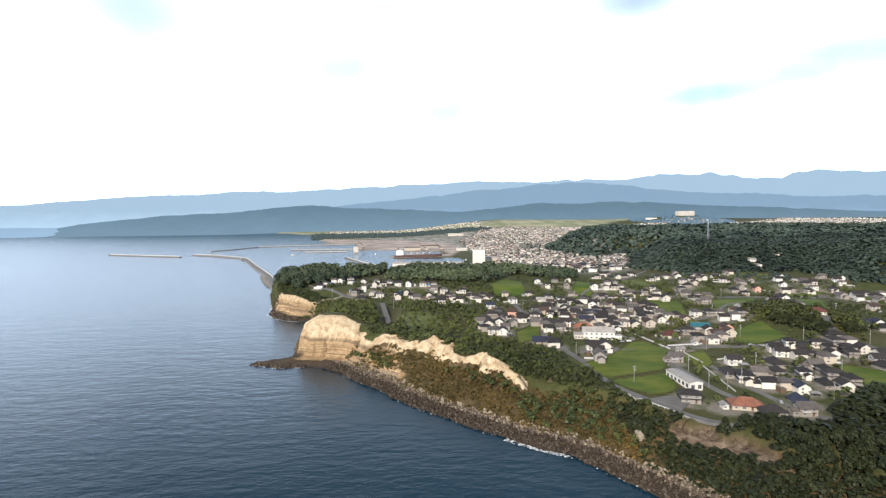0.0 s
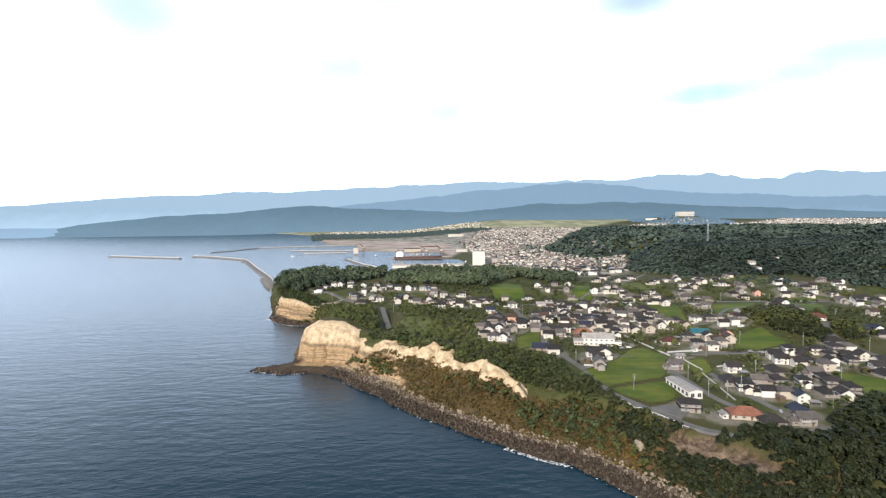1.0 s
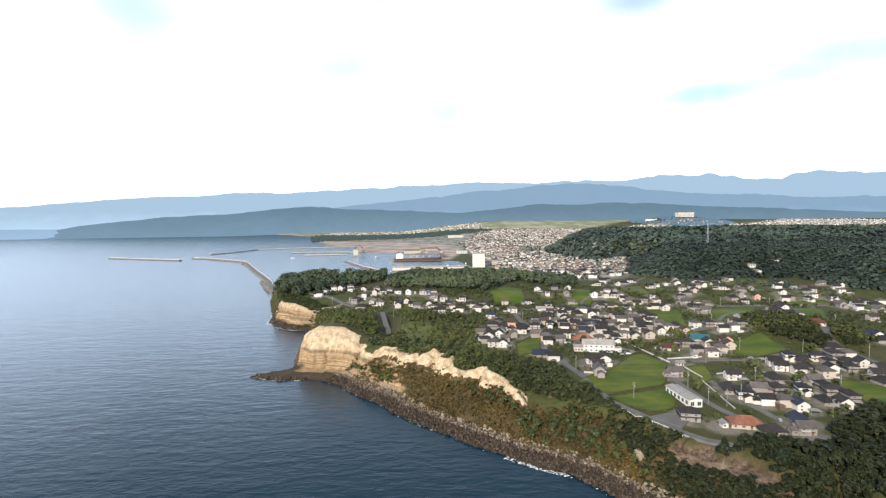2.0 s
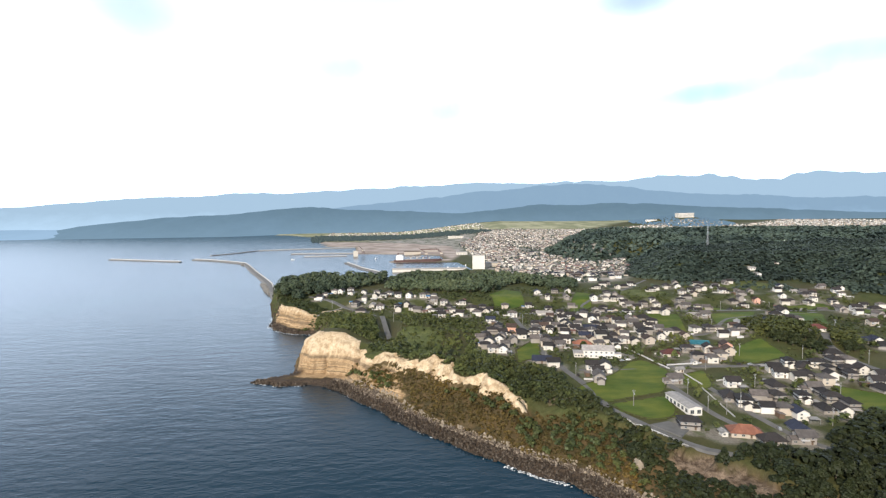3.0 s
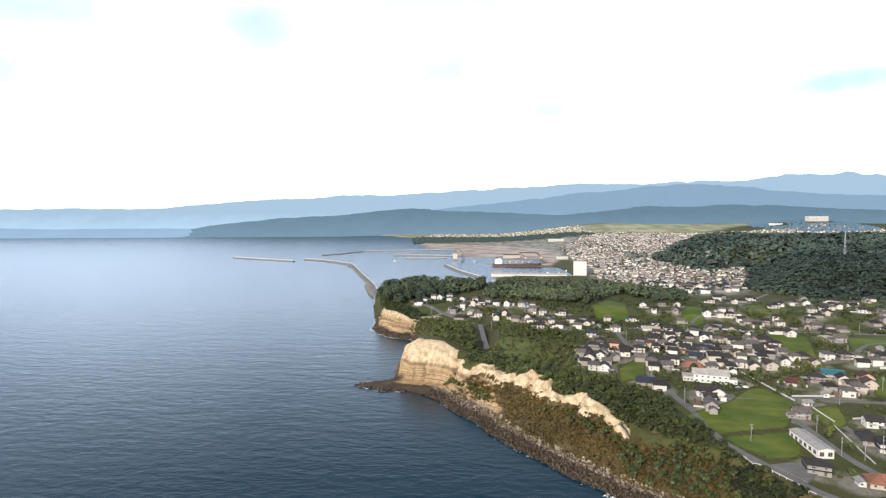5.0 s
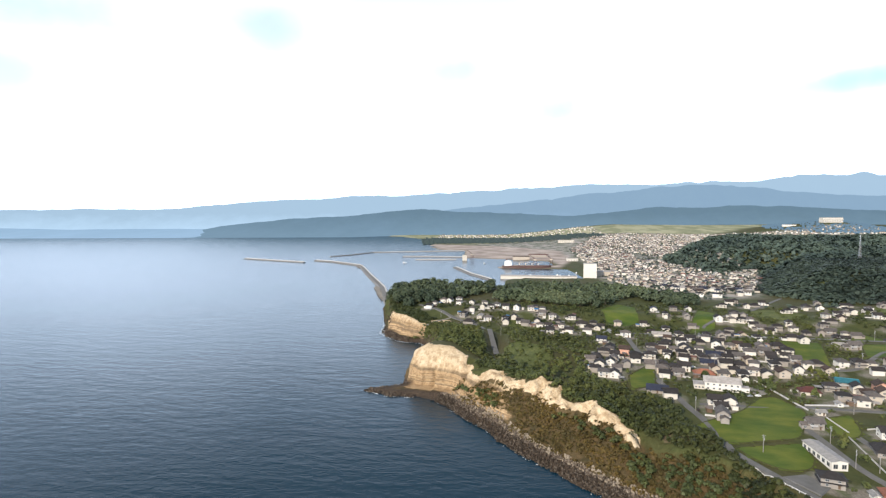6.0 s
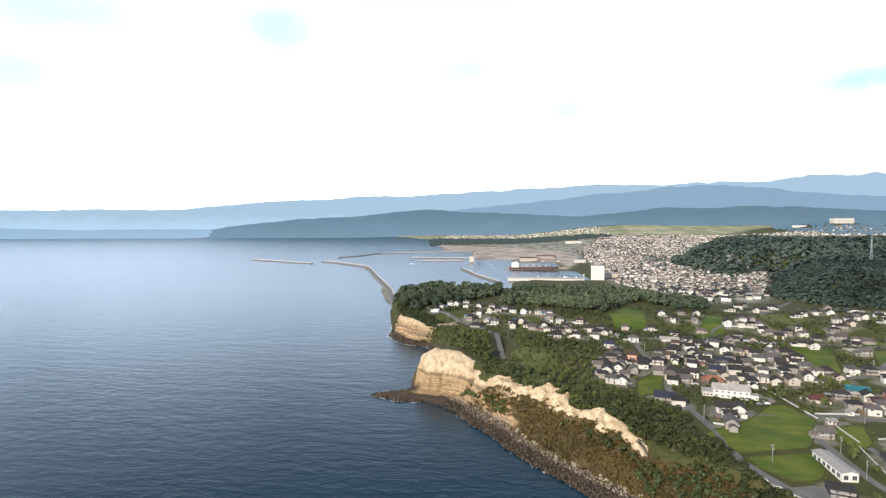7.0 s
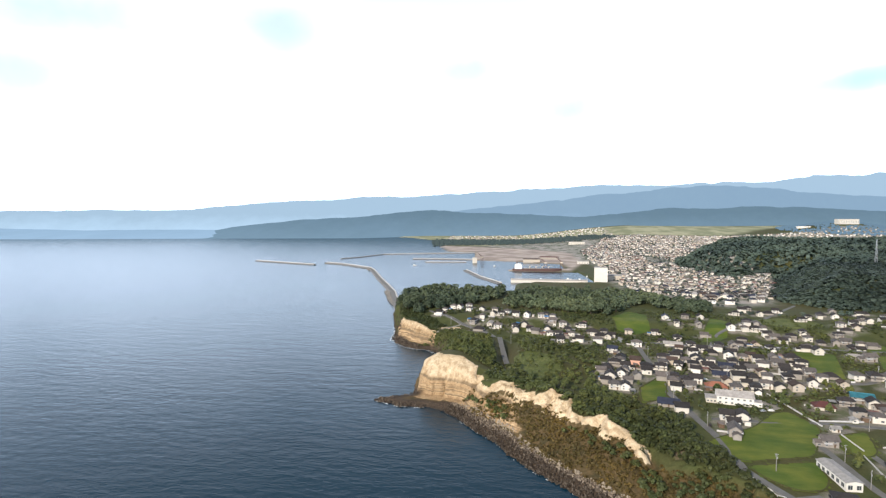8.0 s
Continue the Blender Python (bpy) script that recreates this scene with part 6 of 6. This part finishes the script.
taken = [(p[0], p[1]) for p in PLOTS] + [(129, 446), (138, 448), (119, 444), (152, 335), (151, 325), (153, 345)]
yard_dice = random.Random(31)
for px, py, kind in PLOTS:
    if py > 760 or kind == "l":
        continue
    for models_, chance, reach, free in ((small, 0.36, 8.6, 6.2), (ports, 0.16, 8.2, 6.2), (fences, 0.34, 7.4, 5.6)):
        if yard_dice.random() > chance:
            continue
        a = yard_dice.uniform(0, 6.28)
        x, y = px + reach * math.cos(a), py + reach * math.sin(a)
        near_by = min(math.hypot(x - q[0], y - q[1]) for q in taken)
        if near_by < free or beside_road(x, y) < 5 or inland(x, y, HIGH) < 8 or any(inland(x, y, crop) > -4 for crop in PADDIES):
            continue
        taken.append((x, y))
        copy_thing(yard_dice.choice(models_), pose(x, y, ground_at(x, y), 0, 0, -6 + yard_dice.choice((0, 90, 180)) + yard_dice.uniform(-6, 6)))
for model in small[3:] + ports + fences:
    for ob in (*model.children_recursive, model):
        bpy.data.objects.remove(ob)


# ---- breakwaters and harbour ----
def mole(points, width, height, label):
    """A breakwater: a sloping concrete core with a parapet on the seaward side."""
    root = tagged(new("breakwater"), label, "breakwater")
    verts, faces, cap, cap_f = [], [], [], []
    for i, (x, y) in enumerate(points):
        a, b = points[max(i - 1, 0)], points[min(i + 1, len(points) - 1)]
        way = Vector((b[0] - a[0], b[1] - a[1])).normalized()
        s = Vector((-way.y, way.x))
        for k, z in ((width * 0.8, -2), (width / 2, height), (-width / 2, height), (-width * 0.8, -2)):
            verts.append((x + s.x * k, y + s.y * k, z))
        for k, z in ((width / 2, height), (width / 2, height + 1.8), (width / 2 - 2.2, height + 1.8), (width / 2 - 2.2, height)):
            cap.append((x + s.x * k, y + s.y * k, z + 0.01))
    for lst in (faces, cap_f):
        n = len(points)
        lst += [(4 * i + k, 4 * i + 4 + k, 4 * i + 4 + (k + 1) % 4, 4 * i + (k + 1) % 4) for i in range(n - 1) for k in range(4)]
        lst += [(0, 1, 2, 3), tuple(4 * (n - 1) + k for k in (3, 2, 1, 0))]
    part("core", (verts, faces), SEA_WALL, root)
    part("parapet", (cap, cap_f), PARAPET, root, "pale concrete parapet")
    return root


mole([(-1148, 1815), (-1000, 1757), (-850, 1702)], 10, 3.0, "detached concrete breakwater out in the bay")
mole([(-842, 1776), (-767, 1742), (-659, 1657), (-617, 1622), (-578, 1550), (-490, 1362), (-420, 1220), (-372, 1120), (-330, 1010), (-286, 900)], 12, 3.6, "long bent breakwater running out from the headland")
mole([(-866, 1964), (-819, 2062), (-781, 2225), (-650, 2290), (-520, 2340), (-404, 2396)], 8, 2.2, "thin outer jetty across the bay")
mole([(-582, 2006), (-501, 2022), (-420, 2022), (-345, 2016)], 12, 2.6, "low jetty off the reclaimed land")
mole([(-498, 1878), (-420, 1890), (-352, 1906)], 7, 1.8, "short low jetty in front of the reclaimed land")
mole([(-302, 1620), (-262, 1525), (-227, 1443), (-190, 1380), (-158, 1320)], 11, 2.8, "slanting inner jetty of the harbour")


def quay_building(name, label, x, y, l, d, h, wall, roof, rise=1.5, turn=0.0, z=4.0, rows=0):
    root = tagged(new(name), label, "building")
    part("wall", gable_walls(l, d, h, rise, -3.0), wall, root)
    part("roof", gable_roof(l, d, h, rise, 0.6), roof, root)
    for r in range(rows):
        for i in range(max(2, int(l / 9))):
            window(root, -l / 2 + (i + 0.5) * l / max(2, int(l / 9)), -d / 2, 2 + 4.5 * r, 3.5, 2.2, "south")
    root.matrix_basis = pose(x, y, max(ground_at(x, y), 2.0), 0, 0, turn)
    return root


quay_building("ice_plant", "tall white windowless plant on the quay", 88, 1385, 32, 22, 36, PLASTER, PALE_METAL, 0.8, -4)
quay_building("warehouse", "long pale warehouse beside the tall plant", 112, 1440, 62, 30, 12, CREAM, PALE_METAL, 3, -8)
quay_building("fish_market", "very long low white fish market on the quay", -40, 1368, 190, 16, 5, PLASTER, PALE_METAL, 2.4, 3)
quay_building("warehouse", "white warehouse on the far quay", 60, 1900, 36, 24, 9, PLASTER, PALE_METAL, 2, 10, rows=1)
quay_building("warehouse", "brown warehouse on the reclaimed land", -120, 1960, 60, 26, 9, CREAM, BROWN_TILE, 2, 5)
quay_building("warehouse", "low rust-red shed on the reclaimed land", -60, 2080, 70, 24, 8, GREY_WALL, RED_TILE, 2, -6)
quay_building("harbour_office", "small tall white harbour building", -318, 1895, 16, 14, 18, PLASTER, PALE_METAL, 0.6, 8)
quay_building("hospital", "large white block on the far hillside", 1571, 3500, 110, 40, 26, PLASTER, PALE_METAL, 1, 8, rows=4)
quay_building("hospital_annexe", "low white annexe on the far hillside", 1360, 3520, 70, 20, 9, PLASTER, PALE_METAL, 1, -8, rows=1)
quay_building("school", "long white school beyond the harbour", 60, 2950, 85, 18, 13, PLASTER, PALE_METAL, 0.8, -2, rows=2)


def cargo_ship(x, y, turn):
    root = tagged(new("cargo_ship"), "long red-brown cargo ship with a white bridge, moored", "ship")
    l, w = 150.0, 22.0
    outline = [(-l / 2, -w * 0.38), (-l / 2 + 8, -w / 2), (l / 2 - 22, -w / 2), (l / 2 - 8, -w * 0.3), (l / 2, 0), (l / 2 - 8, w * 0.3), (l / 2 - 22, w / 2), (-l / 2 + 8, w / 2), (-l / 2, w * 0.38)]
    n = len(outline)
    v = [(a * 0.97, b * 0.9, -3) for a, b in outline] + [(a, b, 7 + (3 if a > l / 2 - 20 else 0)) for a, b in outline]
    f = [tuple(range(n - 1, -1, -1)), tuple(range(n, 2 * n))] + [(i, (i + 1) % n, n + (i + 1) % n, n + i) for i in range(n)]
    part("hull", (v, f), HULL, root)
    bridge = part("bridge", joined(box(-l / 2 + 8, -l / 2 + 30, -9, 9, 6.8, 20), box(-l / 2 + 12, -l / 2 + 26, -10.5, 10.5, 20, 23)), WHITE_PAINT, root, "white bridge house")
    part("funnel", shifted(limb((0, 0, 0), (0, 0, 6), 2.2, 1.8, 8), -l / 2 + 14, 0, 22.8), HULL, bridge)
    for i in range(5):
        part("hatch_cover", box(-l / 2 + 36 + i * 19, -l / 2 + 50 + i * 19, -8, 8, 6.8, 9), GREY_WALL, root)
    for i in range(4):
        x0 = -l / 2 + 53 + i * 19
        mast_ob = part("deck_crane", joined(box(x0 - 1, x0 + 1, -1, 1, 6.8, 16), box(x0 - 1.4, x0 + 1.4, -1.4, 1.4, 13, 15)), CREAM, root)
        part("jib", limb((x0, 0, 14.5), (x0 + 14, 0, 18), 0.6, 0.3, 4), CREAM, mast_ob)
    root.matrix_basis = pose(x, y, 0.0, 0, 0, turn)


cargo_ship(-84, 1648, 0)


def quay_crane(x, y, turn):
    root = tagged(new("quay_crane"), "rust-brown quay crane with a raised jib", "crane", "quay cranes")
    z = max(ground_at(x, y), 2)
    for a in (-5, 5):
        for b in (-4, 4):
            part("leg", limb((a, b, -1), (a * 0.6, b * 0.6, 18), 0.7, 0.6, 4), HULL, root)
    part("cabin", box(-4, 4, -3.5, 3.5, 18, 22), CREAM, root)
    part("jib", limb((0, 0, 21), (-22, 0, 38), 0.9, 0.5, 4), HULL, root)
    part("stay", limb((3, 0, 22), (-20, 0, 36.5), 0.25, 0.25, 4), HULL, root)
    root.matrix_basis = pose(x, y, z, 0, 0, turn)


quay_crane(-60, 1700, 10)
quay_crane(-10, 1700, -15)
quay_crane(-290, 1890, 40)


def radio_mast(x, y, height):
    root = tagged(new("radio_mast"), "slender grey lattice radio mast on the wooded hill", "mast")
    z = ground_at(x, y)
    for k in range(3):
        a = 2 * math.pi * k / 3
        part("leg", limb((3.2 * math.cos(a), 3.2 * math.sin(a), -1), (0.5 * math.cos(a), 0.5 * math.sin(a), height), 0.42, 0.3, 5), STEEL, root)
    for i in range(8):
        h = height * (i + 0.5) / 8
        r = 3.2 - 2.7 * h / height
        ring = [(r * math.cos(2 * math.pi * k / 3), r * math.sin(2 * math.pi * k / 3), h) for k in range(3)]
        part("brace", joined(*[limb(ring[k], ring[(k + 1) % 3], 0.22, 0.22, 4) for k in range(3)]), STEEL, root)
    root.matrix_basis = pose(x, y, z)


radio_mast(705, 1430, 62)


def fishing_boat(x, y, turn):
    root = tagged(new("fishing_boat"), "small white fishing boat on the harbour water", "boat", "boats in the harbour")
    outline = [(-7, -2), (3, -2.2), (7.5, 0), (3, 2.2), (-7, 2)]
    v = [(a * 0.9, b * 0.7, -0.6) for a, b in outline] + [(a, b, 1.3 + max(a, 0) * 0.12) for a, b in outline]
    part("hull", (v, [(4, 3, 2, 1, 0), (5, 6, 7, 8, 9)] + [(i, (i + 1) % 5, 5 + (i + 1) % 5, 5 + i) for i in range(5)]), WHITE_PAINT, root)
    part("wheelhouse", box(-4.5, -0.5, -1.3, 1.3, 1.2, 4.0), WHITE_PAINT, root)
    root.matrix_basis = pose(x, y, 0, 0, 0, turn)


for px, py, turn in ((-505, 1760, 10), (-230, 1780, 60), (10, 1450, 5), (40, 1440, -8), (-60, 1430, 12), (60, 1520, 80)):
    fishing_boat(px, py, turn)


# ---- armour blocks, fallen rock and foam along the shore ----
def tetrapod(size):
    """Four tapered legs, as cast for sea defences."""
    ways = [Vector((0, 0, 1)), Vector((0.943, 0, -0.333)), Vector((-0.471, 0.816, -0.333)), Vector((-0.471, -0.816, -0.333))]
    return joined(*[limb((0, 0, 0), w * size, size * 0.36, size * 0.22, 4) for w in ways])


def along_shore(seed, count, stretch, near, far):
    """Places on the berm: beside the waterline between two of its corners."""
    r = np.random.RandomState(seed)
    line = [Vector(p) for p in SHORE[stretch[0]:stretch[1]]]
    lengths = np.array([(b - a).length for a, b in zip(line, line[1:])])
    at = r.rand(count) * lengths.sum()
    out = []
    for s in at:
        k = int(np.searchsorted(np.cumsum(lengths), s))
        a, b = line[k], line[k + 1]
        u = (s - lengths[:k].sum()) / lengths[k]
        way = (b - a).normalized()
        p = a.lerp(b, u) + Vector((way.y, -way.x)) * r.uniform(near, far)
        out.append((p.x, p.y, r.uniform(0, 360), r.uniform(0, 360), r.uniform(0.8, 1.25)))
    return out


armour = tagged(new("sea_defence"), "bank of weathered concrete tetrapods along the shore", "sea defence")
v, f = tetrapod(1.5)
block_meshes = []
for stone in (BLOCK, DRY_BLOCK):
    block_mesh = bpy.data.meshes.new("block")
    block_mesh.from_pydata(v, [], f)
    block_mesh.materials.append(stone)
    block_meshes.append(block_mesh)
places = along_shore(51, 1900, (4, 19), -0.5, 13.0)
dry_line = land_height(np.array([p[0] for p in places]), np.array([p[1] for p in places]))[1] > 7.5 + 3 * np.random.RandomState(83).rand(len(places))
near_places = [k for k, p in enumerate(places) if 20 < p[0] < 82][:300]
solids = ([], [])
for k, (x, y, a, b, s) in enumerate(places):
    m = pose(x, y, ground_at(x, y) + 0.6, a, b, a) @ Matrix.Diagonal((s, s, s, 1))
    if k in near_places:
        ob = new("block", block_meshes[int(dry_line[k])])
        ob.parent = armour
        ob.matrix_basis = m
    else:
        solids[int(dry_line[k])].append(([tuple(m @ Vector(q)) for q in v], f))
for stone, pieces in zip((BLOCK, DRY_BLOCK), solids):
    tagged(part("block_rest", joined(*pieces), stone, armour), kind="stuff")


def armour_pile(line, count, width, seed, label):
    """Pale concrete blocks dumped against the breakwater, on its open side."""
    r = np.random.RandomState(seed)
    v, f = tetrapod(2.6)
    solids = []
    for k in range(count):
        u = r.rand() * (len(line) - 1)
        a, b = Vector(line[int(u)]), Vector(line[int(u) + 1])
        p = a.lerp(b, u - int(u)) + Vector((r.uniform(-width, width), r.uniform(-width, width) * 0.5))
        m = pose(p.x, p.y, r.uniform(0.0, 2.6), r.uniform(0, 360), r.uniform(0, 360), 0) @ Matrix.Scale(r.uniform(0.8, 1.3), 4)
        solids.append(([tuple(m @ Vector(q)) for q in v], f))
    return tagged(mesh_object("armour_pile", *joined(*solids), CONCRETE), label, "sea defence", kind="stuff")


armour_pile([(-392, 1135), (-366, 1080), (-342, 1020), (-316, 965)], 170, 6, 81, "pale tetrapods piled against the root of the breakwater")
armour_pile([(-622, 1632), (-604, 1596), (-590, 1560)], 70, 8, 82, "pale tetrapods piled at the bend of the breakwater")


def lump(rng, size):
    """An angular rock: a crumpled twelve-cornered solid."""
    bm = bmesh.new()
    bmesh.ops.create_icosphere(bm, subdivisions=1, radius=size)
    out = [tuple(c * rng.uniform(0.7, 1.2) for c in q.co) for q in bm.verts], [tuple(q.index for q in p.verts) for p in bm.faces]
    bm.free()
    return out


rng = random.Random(77)
solids = []
for x, y, a, b, s in along_shore(52, 1300, (4, 19), 10.5, 16.5):
    solids.append(shifted(lump(rng, s * rng.choice((0.35, 0.5, 0.6, 1.0))), x, y, max(ground_at(x, y), -0.2) + 0.2))
tagged(mesh_object("fallen_rocks", *joined(*solids), ROCK_PALE), "pale sandstone rubble at the foot of the cliffs", "rocks", kind="stuff")


solids = []
for x, y, a, b, s in along_shore(54, 520, (29, 38), -2.0, 11.0) + along_shore(60, 160, (19, 26), -1.0, 5.0):
    solids.append(shifted(lump(rng, s * rng.choice((0.5, 0.7, 0.9, 1.5))), x, y, max(ground_at(x, y), -0.2) + 0.2))
tagged(mesh_object("shore_rocks", *joined(*solids), BLOCK), "dark wet boulders round the foot of the headlands", "rocks", kind="stuff")


def foam_patch(r, x, y, size):
    n = 9
    ring = [(x + size * r.uniform(0.5, 1.3) * math.cos(2 * math.pi * i / n), y + size * r.uniform(0.3, 0.8) * math.sin(2 * math.pi * i / n), 0.06) for i in range(n)]
    return [(x, y, 0.28)] + ring, [(0, i + 1, (i + 1) % n + 1) for i in range(n)]


solids = []
for x, y, a, b, s in along_shore(55, 60, (4, 19), -2.0, 0.3) + along_shore(56, 150, (8, 11), -3.5, 0.5) + along_shore(57, 50, (19, 25), -1.2, 0.5) + along_shore(58, 330, (29, 38), -5.0, 0.8) + along_shore(59, 110, (25, 30), -2.5, 0.5):
    solids.append(foam_patch(rng, x, y, s * rng.uniform(0.2, 0.65)))
tagged(mesh_object("surf_foam", *joined(*solids), FOAM), "white foam of small waves along the rocks", "foam", kind="stuff")


def outcrop(x, y, size, label):
    """A cracked block of bedrock that stands out of the slope."""
    r = random.Random(int(x * 7 + y))
    solids = []
    for i in range(7):
        w, h = size * r.uniform(0.3, 0.5), size * r.uniform(0.3, 0.55)
        v, f = lump(r, w)
        solids.append(shifted(([(a, b, c * h / w) for a, b, c in v], f), x + r.uniform(-0.5, 0.5) * size, y + r.uniform(-0.35, 0.35) * size, ground_at(x, y) + 0.1 * size))
    return tagged(mesh_object("rock_outcrop", *joined(*solids), ROCK_PALE), label, "rock")


outcrop(103, 280, 6.5, "cracked pale rock outcrop on the scrub slope")
outcrop(-148, 482, 5.0, "dark rock stack at the foot of the head")
